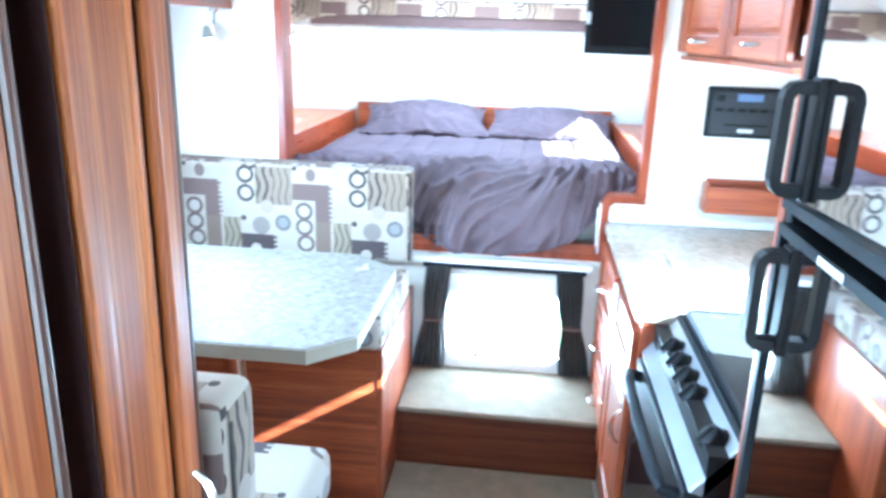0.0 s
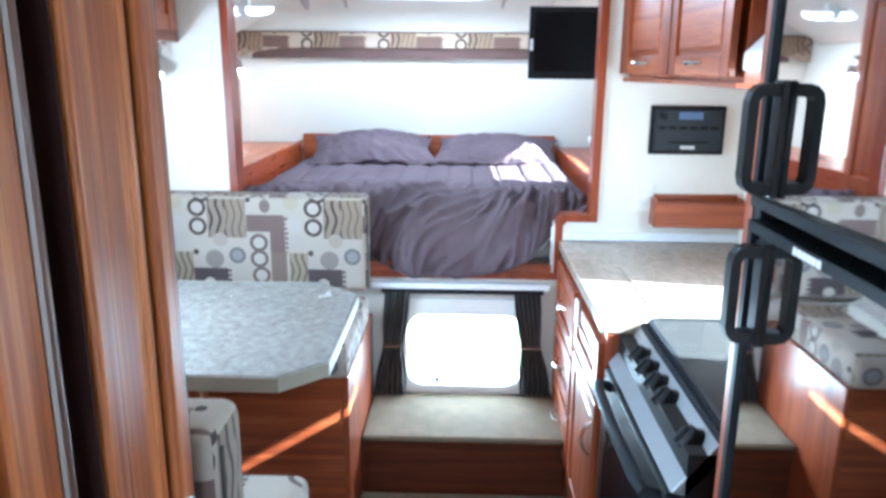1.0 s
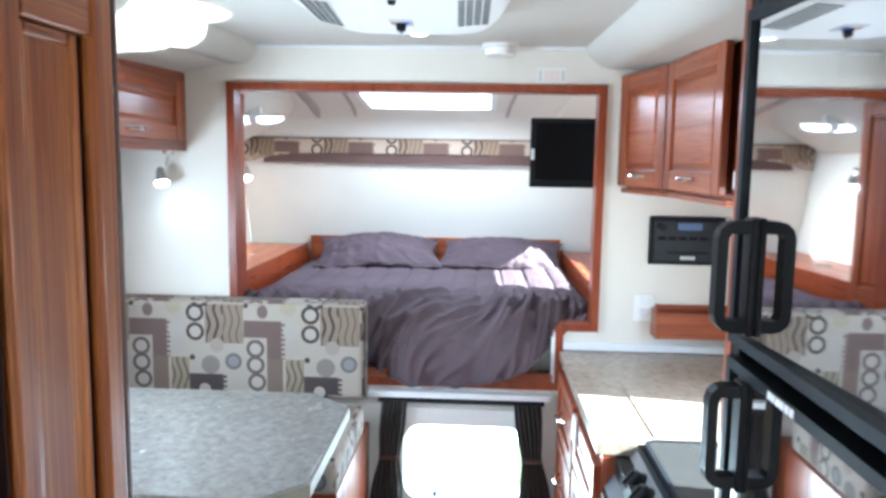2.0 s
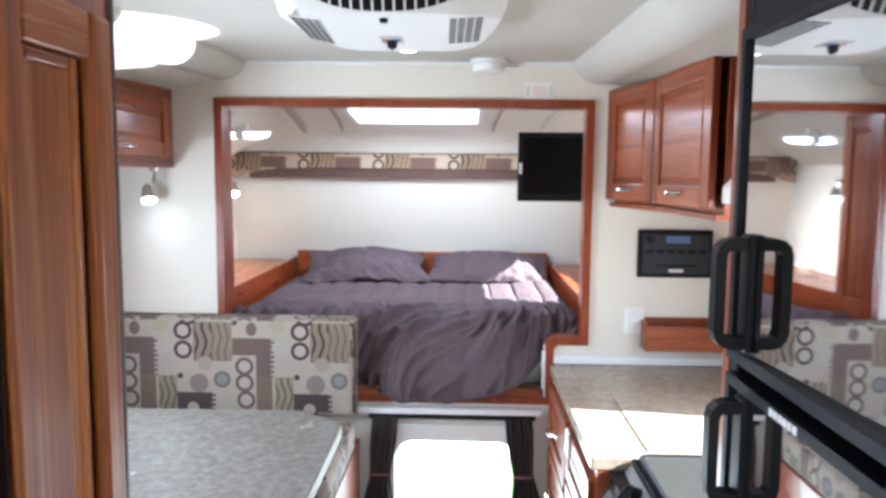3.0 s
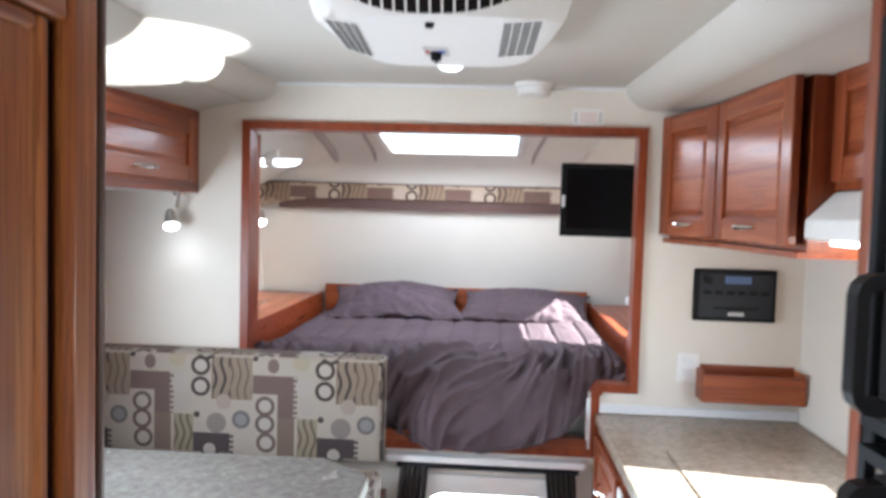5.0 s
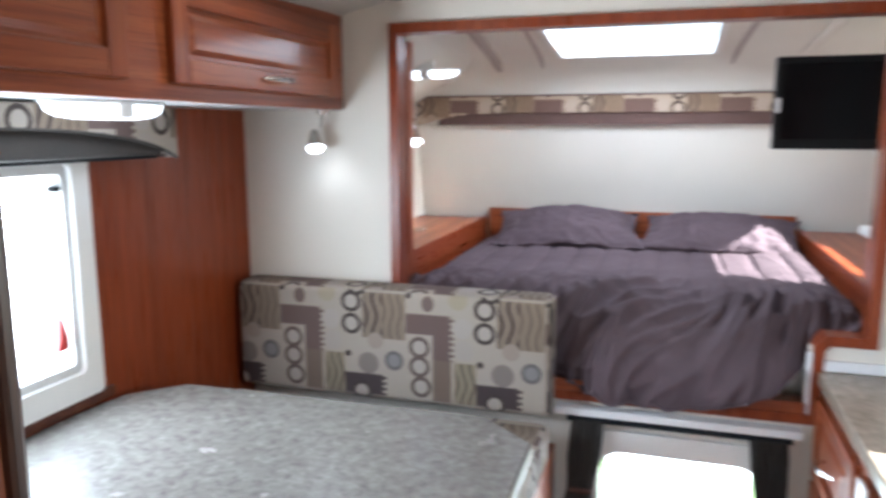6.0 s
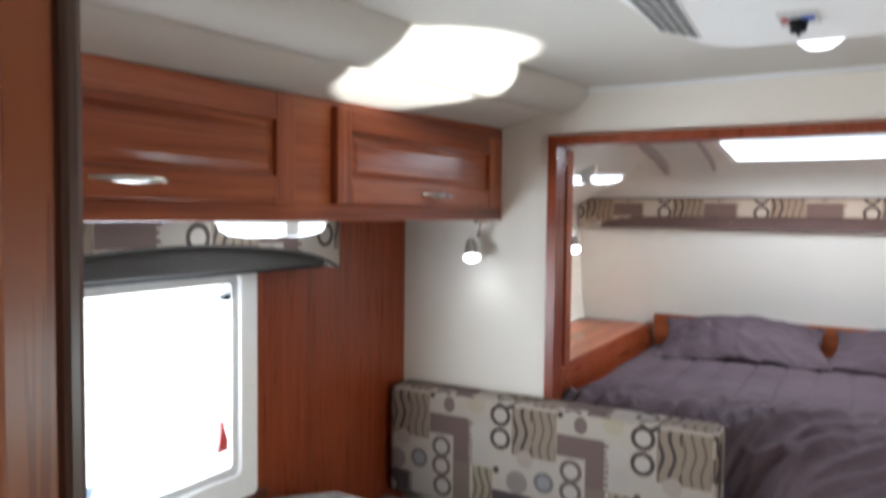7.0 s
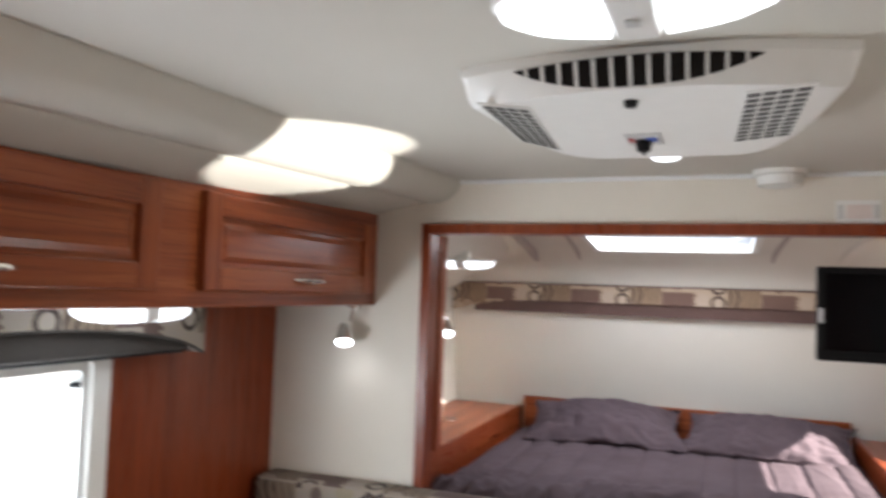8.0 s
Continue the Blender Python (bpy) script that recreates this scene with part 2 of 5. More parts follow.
        lay(ring(x, y, 41, 26), dark if x > -100 else (0.13, 0.10, 0.09))
    weave = g.noise(g.coords("UV", (500, 500, 1)), 1.0, 2)
    c = g.mix(g.math("MULTIPLY", weave, 0.34), c, (0.16, 0.135, 0.11))
    g.color(g.mix(1.0, c, tint, "MULTIPLY"))
    g.bump(weave, 0.4, 0.001)
    return g.m


fabric = patterned_fabric("upholstery_fabric", (0.70, 0.645, 0.615))
valance_fabric = patterned_fabric("valance_fabric", (0.98, 0.80, 0.67))


def duvet_mat():
    g = Graph("grey_mauve_cotton", 0.85)
    v = g.coords("Object")
    f = g.noise(g.coords("Object", (420, 420, 420)), 1.0, 2)
    s = g.noise(v, 4, 3)
    g.color(g.mix(g.math("MULTIPLY", f, 0.35), g.ramp(s, [(0.3, (0.092, 0.066, 0.074)), (0.7, (0.128, 0.094, 0.104))]), (0.052, 0.036, 0.040)))
    g.b.inputs["Specular IOR Level"].default_value = 0.15
    g.bump(f, 0.3, 0.001)
    return g.m


duvet_cotton = duvet_mat()

# ---- building helpers ----


def box(x0, y0, z0, x1, y1, z1, bevel=0.0, bm=None, seg=2):
    bm = bm or bmesh.new()
    got = bmesh.ops.create_cube(bm, size=1)["verts"]
    for v in got:
        v.co = (x0 + (v.co.x + 0.5) * (x1 - x0), y0 + (v.co.y + 0.5) * (y1 - y0), z0 + (v.co.z + 0.5) * (z1 - z0))
    if bevel:
        edges = list({e for v in got for e in v.link_edges})
        bmesh.ops.bevel(bm, geom=edges, offset=bevel, segments=seg, affect="EDGES", profile=0.5)
    return bm


def tube(points, r, seg=10, bm=None, flat=1.0):
    """A round bar along points; flat below 1 squashes it."""
    bm = bm or bmesh.new()
    pts = [Vector(p) for p in points]
    rings = []
    for i, p in enumerate(pts):
        d = (pts[min(i + 1, len(pts) - 1)] - pts[max(i - 1, 0)]).normalized()
        side = d.cross(Vector((0, 0, 1)))
        side = side.normalized() if side.length > 1e-4 else Vector((1, 0, 0))
        up = side.cross(d)
        rr = r[i] if isinstance(r, (list, tuple)) else r
        rings.append([bm.verts.new(p + rr * (math.cos(a) * side + math.sin(a) * flat * up)) for a in (2 * math.pi * k / seg for k in range(seg))])
    for a, b in zip(rings, rings[1:]):
        for k in range(seg):
            bm.faces.new((a[k], a[(k + 1) % seg], b[(k + 1) % seg], b[k]))
    bm.faces.new(rings[0][::-1])
    bm.faces.new(rings[-1])
    bmesh.ops.recalc_face_normals(bm, faces=bm.faces)
    return bm


def prism(poly, axis, lo, hi, bevel=0.0, bm=None, seg=2):
    """A flat outline pushed along an axis: outline in the two other axes, in xyz order."""
    bm = bm or bmesh.new()

    def at(p, w):
        q = list(p)
        q.insert("xyz".index(axis), w)
        return q

    a, b = [bm.verts.new(at(p, lo)) for p in poly], [bm.verts.new(at(p, hi)) for p in poly]
    f = [bm.faces.new(a), bm.faces.new(b)]
    for k in range(len(poly)):
        f.append(bm.faces.new((a[k], a[(k + 1) % len(poly)], b[(k + 1) % len(poly)], b[k])))
    bmesh.ops.recalc_face_normals(bm, faces=f)
    if bevel:
        bmesh.ops.bevel(bm, geom=list({e for x in f for e in x.edges}), offset=bevel, segments=seg, affect="EDGES", profile=0.5)
    return bm


def rounded(x0, z0, x1, z1, r, n=6):
    """The outline of a rectangle with round corners."""
    out = []
    for cx, cz, a in ((x1 - r, z1 - r, 0), (x0 + r, z1 - r, 90), (x0 + r, z0 + r, 180), (x1 - r, z0 + r, 270)):
        out += [(cx + r * math.cos(radians(a + 90 * k / n)), cz + r * math.sin(radians(a + 90 * k / n))) for k in range(n + 1)]
    return out


def ring_prism(outer, inner, axis, lo, hi):
    """A frame between two outlines with the same number of points."""
    bm = bmesh.new()

    def at(p, w):
        q = list(p)
        q.insert("xyz".index(axis), w)
        return bm.verts.new(q)

    rows = [[at(p, w) for p in o] for o, w in ((outer, lo), (outer, hi), (inner, hi), (inner, lo))]
    n = len(outer)
    for a, b in ((0, 1), (1, 2), (2, 3), (3, 0)):
        for k in range(n):
            bm.faces.new((rows[a][k], rows[a][(k + 1) % n], rows[b][(k + 1) % n], rows[b][k]))
    bmesh.ops.recalc_face_normals(bm, faces=bm.faces)
    return bm


def uv_box(bm, u0=0.0, v0=0.0):
    """Lays cloth on a mesh in metres, from the three sides."""
    layer = bm.loops.layers.uv.verify()
    for f in bm.faces:
        n = f.normal
        k = max(range(3), key=lambda i: abs(n[i]))
        for lp in f.loops:
            p = lp.vert.co
            q = (p.y, p.z) if k == 0 else (p.x, p.z) if k == 1 else (p.x, p.y)
            lp[layer].uv = (q[0] - u0, q[1] - v0)
    return bm


def part(name, bm, material, parent=None, label="", smooth=False):
    """One mesh object, in the world's coordinates, under a thing or a part."""
    me = bpy.data.meshes.new(name)
    off = Vector((0, 0, 0))
    p = parent
    while p:
        off += p.location
        p = p.parent
    bmesh.ops.translate(bm, verts=bm.verts, vec=-off)
    bm.normal_update()
    bm.to_mesh(me)
    bm.free()
    me.materials.append(material)
    if smooth:
        me.shade_smooth()
        me.set_sharp_from_angle(angle=radians(40))
    ob = new(name, me)
    ob.parent = parent
    if label:
        ob["label"] = label
    return ob


def thing(name, label, category, at, group="", kind=""):
    ob = new(name)
    ob.location = at
    ob.empty_display_size = 0.05
    return tagged(ob, label, category, group, kind)


def solid(name, bm, material, label, category, group="", kind="", smooth=False):
    """A thing of a single mesh, with its origin at its base."""
    lo = [min(v.co[i] for v in bm.verts) for i in range(3)]
    hi = [max(v.co[i] for v in bm.verts) for i in range(3)]
    at = Vector(((lo[0] + hi[0]) / 2, (lo[1] + hi[1]) / 2, lo[2]))
    bmesh.ops.translate(bm, verts=bm.verts, vec=-at)
    ob = part(name, bm, material, None, "", smooth)
    ob.location = at
    return tagged(ob, label, category, group, kind)


def panel_door(parent, face, d, a0, a1, z0, z1, frame_mat, rail_mat, panel_mat, rail=0.055, axis="x", name="door", thick=0.019, field=True):
    """A framed door with a raised panel, standing at face and looking along d (+1 or -1) of axis."""

    def bx(a, b, za, zb, t0, t1, bevel=0.003):
        f0, f1 = sorted((face + d * t0, face + d * t1))
        return box(f0, a, za, f1, b, zb, bevel) if axis == "x" else box(a, f0, za, b, f1, zb, bevel)

    body = part(name, bx(a0 + rail - 0.004, a1 - rail + 0.004, z0 + rail - 0.004, z1 - rail + 0.004, 0.0, thick * (0.45 if field else 0.2), 0), panel_mat, parent)
    part("stile", bx(a0, a0 + rail, z0, z1, 0, thick), frame_mat, body)
    part("stile", bx(a1 - rail, a1, z0, z1, 0, thick), frame_mat, body)
    part("rail", bx(a0 + rail, a1 - rail, z0, z0 + rail, 0, thick - 0.0006), rail_mat, body)
    part("rail", bx(a0 + rail, a1 - rail, z1 - rail, z1, 0, thick - 0.0006), rail_mat, body)
    # raised field with a sloped border
    m = rail + 0.022
    if field and a1 - a0 > 2 * m + 0.02 and z1 - z0 > 2 * m + 0.02:
        bm = bx(a0 + rail + 0.008, a1 - rail - 0.008, z0 + rail + 0.008, z1 - rail - 0.008, thick * 0.4, thick * 0.8, 0)
        k = "xy".index(axis)
        top = max(v.co[k] * d for v in bm.verts)
        ca, cz = (a0 + a1) / 2, (z0 + z1) / 2
        for v in bm.verts:
            if abs(v.co[k] * d - top) < 1e-5:
                o = 1 - k
                v.co[o] += -0.014 if v.co[o] > ca else 0.014
                v.co.z += -0.014 if v.co.z > cz else 0.014
        part("panel", bm, panel_mat, body)
    return body


def bow_handle(parent, at, axis, length, out, mat=None):
    """An arched pull; out is the way it stands off."""
    p, o = Vector(at), Vector(out)
    a = Vector((0, 1, 0)) if axis == "y" else Vector((1, 0, 0)) if axis == "x" else Vector((0, 0, 1))
    pts = [p + a * (length * (k / 10 - 0.5)) + o * (0.024 * math.sin(math.pi * k / 10) ** 0.6) for k in range(11)]
    return part("handle", tube(pts, [0.004 + 0.0025 * math.sin(math.pi * k / 10) for k in range(11)], 8), mat or chrome, parent, "brushed nickel bow handle", True)

# ---- structure ----
XL, XR, YF, YB, ZC = -1.20, 1.15, 2.68, -1.15, 1.855


def ceil_z(y):
    return 1.853 - max(0.0, YF - y) * 0.034


solid("floor", box(XL, YB, FL - 0.04, XR, YF, FL), floor_vinyl, "beige patterned vinyl floor of the camper", "floor", kind="structure")
bm = bmesh.new()
for (a, b) in (((XL - 0.06, YB - 0.06), (XR + 0.06, YF)),):
    vs = []
    for dz in (0, 0.05):
        vs.append([bm.verts.new((x, y, ceil_z(y) + dz)) for x, y in ((a[0], a[1]), (b[0], a[1]), (b[0], b[1]), (a[0], b[1]))])
    bm.faces.new(vs[0]), bm.faces.new(vs[1])
    for k in range(4):
        bm.faces.new((vs[0][k], vs[0][(k + 1) % 4], vs[1][(k + 1) % 4], vs[1][k]))
bmesh.ops.recalc_face_normals(bm, faces=bm.faces)
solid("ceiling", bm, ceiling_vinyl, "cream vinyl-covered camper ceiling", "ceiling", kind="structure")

# left wall, wood-panelled, with the dinette window
WY0, WY1, WZ0, WZ1 = 1.28, 1.975, 0.825, 1.36
bm = box(XL - 0.05, YB, FL - 0.04, XL, WY0, 1.9)
box(XL - 0.05, WY1, FL - 0.04, XL, YF, 1.9, bm=bm)
box(XL - 0.05, WY0, FL - 0.04, XL, WY1, WZ0, bm=bm)
box(XL - 0.05, WY0, WZ1, XL, WY1, 1.9, bm=bm)
solid("wall_left", bm, panel_z, "red-brown wood panelled side wall beside the dinette", "wall", kind="structure")
# right wall with the galley window
GY0, GY1, GZ0, GZ1 = 1.45, 2.055, 0.90, 1.235
bm = box(XR, YB, FL - 0.04, XR + 0.05, GY0, 1.9)
box(XR, GY1, FL - 0.04, XR + 0.05, YF, 1.9, bm=bm)
box(XR, GY0, FL - 0.04, XR + 0.05, GY1, GZ0, bm=bm)
box(XR, GY0, GZ1, XR + 0.05, GY1, 1.9, bm=bm)
solid("wall_right", bm, cream_wall, "cream vinyl-covered side wall behind the galley", "wall", kind="structure")
# rear wall with the open entry doorway
bm = box(XL, YB - 0.05, FL - 0.04, -0.10, YB, 1.9)
box(0.55, YB - 0.05, FL - 0.04, XR, YB, 1.9, bm=bm)
box(-0.10, YB - 0.05, 1.76, 0.55, YB, 1.9, bm=bm)
solid("wall_rear", bm, cream_wall, "cream rear wall with the open entry doorway", "wall", kind="structure")
# front wall round the bed opening, with the low window
OX0, OX1, OZ0, OZ1 = -0.678, 0.612, 0.64, 1.702
FX0, FX1, FZ0, FZ1 = -0.075, 0.395, 0.192, 0.53
YW = YF - 0.02
bm = box(XL, YF, FL - 0.04, OX0, YF + 0.05, 1.9)
box(OX1, YF, OZ0, XR, YF + 0.05, 1.9, bm=bm)
box(OX0, YF, OZ1, OX1, YF + 0.05, 1.9, bm=bm)
box(FX1, YF, FL - 0.04, XR, YF + 0.05, OZ0, bm=bm)
box(OX0, YF, FL - 0.04, FX0, YF + 0.05, OZ0, bm=bm)
box(FX0, YF, FL - 0.04, FX1, YF + 0.05, FZ0, bm=bm)
box(FX0, YF, FZ1, FX1, YF + 0.05, OZ0, bm=bm)
prism([(0.480, OZ0), (OX1, OZ0), (OX1, 0.880), (0.510, 0.880), (0.480, 0.848)], "y", YF, YF + 0.05, bm=bm)
solid("wall_front", bm, cream_wall, "cream vinyl wall framing the bed opening", "wall", kind="structure")


def trim_path(pts, w, name, label):
    """A wooden edging along an outline on the front wall; pts go round its inner side."""
    bm = bmesh.new()
    y0, y1 = YF - 0.014, YF + 0.056
    n = len(pts)
    outs = []
    for k in range(n):
        p, a, b = Vector(pts[k]), Vector(pts[(k - 1) % n]), Vector(pts[(k + 1) % n])
        d0, d1 = (p - a).normalized(), (b - p).normalized()
        m = (Vector((d0.y, -d0.x)) + Vector((d1.y, -d1.x)))
        m = m.normalized() / max(0.4, m.normalized().dot(Vector((d0.y, -d0.x))))
        outs.append(p + m * w)
    for k in range(n):
        q = [pts[k], pts[(k + 1) % n], outs[(k + 1) % n], outs[k]]
        prism([tuple(v) for v in q], "y", y0, y1, bm=bm)
    return solid(name, bm, panel_z, label, "trim", kind="structure")


trim_path([(-0.672, 0.668), (-0.672, 1.696), (0.606, 1.696), (0.606, 0.888), (0.512, 0.888), (0.484, 0.855), (0.484, 0.668)][::-1], 0.028, "trim", "cherry wood edging round the bed opening")

# soft rolls where the ceiling meets the sides
def cove(name, prof, y0, y1, label):
    bm = bmesh.new()
    n = 24
    rows = []
    for i in range(n + 1):
        y = y0 + (y1 - y0) * i / n
        dz = ceil_z(y) - 1.853
        rows.append([bm.verts.new((x, y, z + dz)) for x, z in prof])
    for a, b in zip(rows, rows[1:]):
        for k in range(len(prof)):
            bm.faces.new((a[k], a[(k + 1) % len(prof)], b[(k + 1) % len(prof)], b[k]))
    bm.faces.new(rows[0]), bm.faces.new(rows[-1])
    bmesh.ops.recalc_face_normals(bm, faces=bm.faces)
    return solid(name, bm, ceiling_vinyl, label, "trim", kind="structure", smooth=True)


def arc(cx, cz, rx, rz, a0, a1, n=10):
    return [(cx + rx * math.cos(radians(a0 + (a1 - a0) * k / n)), cz + rz * math.sin(radians(a0 + (a1 - a0) * k / n))) for k in range(n + 1)]


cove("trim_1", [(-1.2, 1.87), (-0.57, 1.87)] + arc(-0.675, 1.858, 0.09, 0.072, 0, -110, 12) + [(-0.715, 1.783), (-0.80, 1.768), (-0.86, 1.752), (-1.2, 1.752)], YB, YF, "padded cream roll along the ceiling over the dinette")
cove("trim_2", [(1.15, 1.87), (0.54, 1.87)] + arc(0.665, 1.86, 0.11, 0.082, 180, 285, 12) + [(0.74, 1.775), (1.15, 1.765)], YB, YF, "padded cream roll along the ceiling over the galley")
# thin bead where the ceiling meets the front wall
solid("trim_3", tube([(-0.59, YF - 0.007, 1.848), (0.56, YF - 0.007, 1.848)], 0.007, 8), white_trim, "thin white bead under the ceiling", "trim", kind="structure")

# wooden linings of the bed opening's sides
for k, x in enumerate((OX0 + 0.0005, OX1 - 0.0045)):
    solid("trim_%d" % (8 + k), box(x, YF + 0.002, 0.705, x + 0.004, YF + 0.053, OZ1 - 0.002), wood_z, "cherry wood lining of the bed opening", "trim", kind="structure")

# bed space over the cab
NX0, NX1, NY = -1.12, 1.12, 4.245
solid("bed_platform", box(NX0, YF + 0.05, 0.60, NX1, NY, 0.645), wood_x, "plywood platform of the bed over the cab", "floor", kind="structure")
prof = [(2.73, 1.80), (3.30, 1.775), (3.84, 1.725), (4.00, 1.68), (4.08, 1.63), (4.112, 1.56), (4.128, 1.45), (4.160, 1.28), (4.198, 1.12), (4.228, 1.00), (4.245, 0.60)]
outp = [(y + 0.04, z + 0.04) for y, z in prof]
SX0, SX1, SY0, SY1 = -0.357, 0.249, 3.17, 3.83


def nose(x0, x1, a, b, bm):
    prism([prof[k] for k in range(a, b)] + [outp[k] for k in range(b - 1, a - 1, -1)], "x", x0, x1, bm=bm)


bm = bmesh.new()
nose(NX0, SX0, 0, len(prof), bm), nose(SX1, NX1, 0, len(prof), bm)
nose(SX0, SX1, 2, len(prof), bm)
prism([(2.73, 1.80), (SY0, 1.781), (SY0, 1.821), (2.77, 1.84)], "x", SX0, SX1, bm=bm)
solid("ceiling_nose", bm, cream_wall, "cream padded ceiling and front wall of the bed space", "ceiling", kind="structure", smooth=True)
# side walls of the bed space, the one on the galley side with a window
LY0, LY1, LZ0, LZ1 = 3.12, 3.55, 1.14, 1.42
bm = box(NX0 - 0.05, YF + 0.05, 0.6, NX0, LY0, 1.9)
box(NX0 - 0.05, LY1, 0.6, NX0, NY + 0.05, 1.9, bm=bm)
box(NX0 - 0.05, LY0, 0.6, NX0, LY1, LZ0, bm=bm)
box(NX0 - 0.05, LY0, LZ1, NX0, LY1, 1.9, bm=bm)
solid("wall_bed_left", bm, cream_wall, "cream side wall of the bed space", "wall", kind="structure")
BY0, BY1, BZ0, BZ1 = 3.00, 3.90, 1.215, 1.445
bm = box(NX1, YF + 0.05, 0.6, NX1 + 0.05, BY0, 1.9)
box(NX1, BY1, 0.6, NX1 + 0.05, NY + 0.05, 1.9, bm=bm)
box(NX1, BY0, 0.6, NX1 + 0.05, BY1, BZ0, bm=bm)
box(NX1, BY0, BZ1, NX1 + 0.05, BY1, 1.9, bm=bm)
solid("wall_bed_right", bm, cream_wall, "cream side wall of the bed space with a small window", "wall", kind="structure")
rib_vinyl = plain("mauve_grey_vinyl", (0.40, 0.34, 0.31), 0.6, 0, 0.06, 60, 0.1)


def bed_rib(name, a, b, r, mat):
    """A rounded bead that follows the bed ceiling from a to b in the plan."""
    pts = []
    for k in range(9):
        x, y = a[0] + (b[0] - a[0]) * k / 8, a[1] + (b[1] - a[1]) * k / 8
        i = max(q for q in range(len(prof) - 1) if prof[q][0] <= y)
        f = (y - prof[i][0]) / (prof[i + 1][0] - prof[i][0])
        pts.append((x, y, prof[i][1] + f * (prof[i + 1][1] - prof[i][1]) - 0.002))
    solid(name, tube(pts, [r * (0.5 if k in (0, 8) else 1.0) for k in range(9)], 10, flat=0.55), mat, "rounded padded rib across the bed ceiling", "trim", kind="structure", smooth=True)


bed_rib("trim_4", (-0.605, 3.18), (-0.667, 3.98), 0.024, rib_vinyl)
bed_rib("trim_5", (0.622, 3.25), (0.585, 3.97), 0.022, cream_wall)
bed_rib("trim_10", (-0.415, 3.25), (-0.462, 3.96), 0.010, rib_vinyl)
bed_rib("trim_11", (0.360, 3.25), (0.330, 3.96), 0.010, rib_vinyl)
solid("trim_6", prism([(-0.64, 1.80), (-0.66, 1.772), (-0.74, 1.735), (-1.118, 1.53), (-1.118, 1.80)], "y", YF + 0.052, 4.02, 0.004), cream_wall, "sloped cream padding along the bed ceiling", "trim", kind="structure")
# ground outside
bm = bmesh.new()
bmesh.ops.create_grid(bm, x_segments=40, y_segments=40, size=600)
bmesh.ops.translate(bm, verts=bm.verts, vec=(0, 0, -1.15))
g = Graph("grass_and_gravel", 0.95)
v = g.coords("Object")
gr = g.ramp(g.noise(v, 1.3, 4), [(0.35, (0.09, 0.14, 0.05)), (0.65, (0.17, 0.22, 0.09))])
gsep = g.n.new("ShaderNodeSeparateXYZ")
g.l.new(v, gsep.inputs[0])
lawn = g.math("MULTIPLY", g.math("GREATER_THAN", g.math("ADD", gsep.outputs[1], g.math("MULTIPLY", g.noise(v, 0.5, 3), 3.0)), 5.5), g.math("GREATER_THAN", gsep.outputs[0], -2.5))
g.color(g.mix(lawn, g.ramp(g.noise(v, 6, 4), [(0.3, (0.40, 0.38, 0.33)), (0.7, (0.52, 0.50, 0.45))]), gr))
solid("ground", bm, g.m, "sunlit grass and pale gravel outside the camper", "ground", kind="structure")

# ---- wardrobe side of the aisle ----
WX, WYN, WYF = -0.182, 0.640, 0.868
w = thing("wardrobe", "narrow floor-to-ceiling cherry wardrobe with a framed door", "wardrobe", (-0.65, 0.78, FL))
part("carcass", box(XL + 0.002, WYN, FL, WX - 0.019, WYF - 0.003, 1.775), ward_z, w)
# near-black face paints the shade on the wardrobe's side in the gap
part("dark_edge", box(WX - 0.046, WYN - 0.003, FL, WX + 0.012, WYN - 0.0005, 1.775), gap_shade, w, "wardrobe side coloured near-black for the gap's shade")
part("face_frame", box(WX - 0.019, WYN, FL, WX - 0.002, WYF - 0.012, 1.775), wood_z, w, "plain red-brown face above the door")
part("edge_strip", box(WX - 0.021, WYF - 0.012, FL, WX + 0.002, WYF, 1.775, 0.004), dark_trim, w, "dark rounded edge strip")
d = part("door", box(WX - 0.001, 0.692, 0.07, WX + 0.007, 0.760, 1.553), ward_z, w, "framed door with straight vertical grain")
part("stile", box(WX - 0.001, WYN + 0.010, 0.02, WX + 0.016, 0.681, 1.612, 0.005, seg=3), ward_z, d)
part("stile", box(WX - 0.001, 0.7885, 0.02, WX + 0.018, 0.826, 1.612, 0.006, seg=4), ward_z, d)
part("rail", box(WX - 0.001, 0.6812, 1.5665, WX + 0.0155, 0.7882, 1.612, 0.004, seg=3), ward_y, d)
part("rail", box(WX - 0.001, 0.6812, 0.02, WX + 0.0155, 0.7882, 0.068, 0.004, seg=3), ward_y, d)
part("bead", box(WX - 0.001, 0.6813, 0.069, WX + 0.011, 0.6915, 1.566, 0.004, seg=3), ward_z, d)
part("bead", box(WX - 0.001, 0.7605, 0.069, WX + 0.011, 0.7725, 1.566, 0.004, seg=3), ward_z, d)
part("bead", box(WX - 0.001, 0.692, 1.5535, WX + 0.010, 0.760, 1.566, 0.004, seg=3), ward_y, d)
part("groove", box(WX - 0.001, 0.773, 0.069, WX + 0.003, 0.788, 1.566), gap_shade, d, "groove beside the panel with its shade put into the colour")
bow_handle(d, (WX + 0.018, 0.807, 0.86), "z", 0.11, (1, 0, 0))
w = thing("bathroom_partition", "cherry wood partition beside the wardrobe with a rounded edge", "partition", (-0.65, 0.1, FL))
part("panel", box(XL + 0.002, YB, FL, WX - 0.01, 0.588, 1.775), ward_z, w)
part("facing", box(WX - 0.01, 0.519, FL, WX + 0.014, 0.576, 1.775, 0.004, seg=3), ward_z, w)
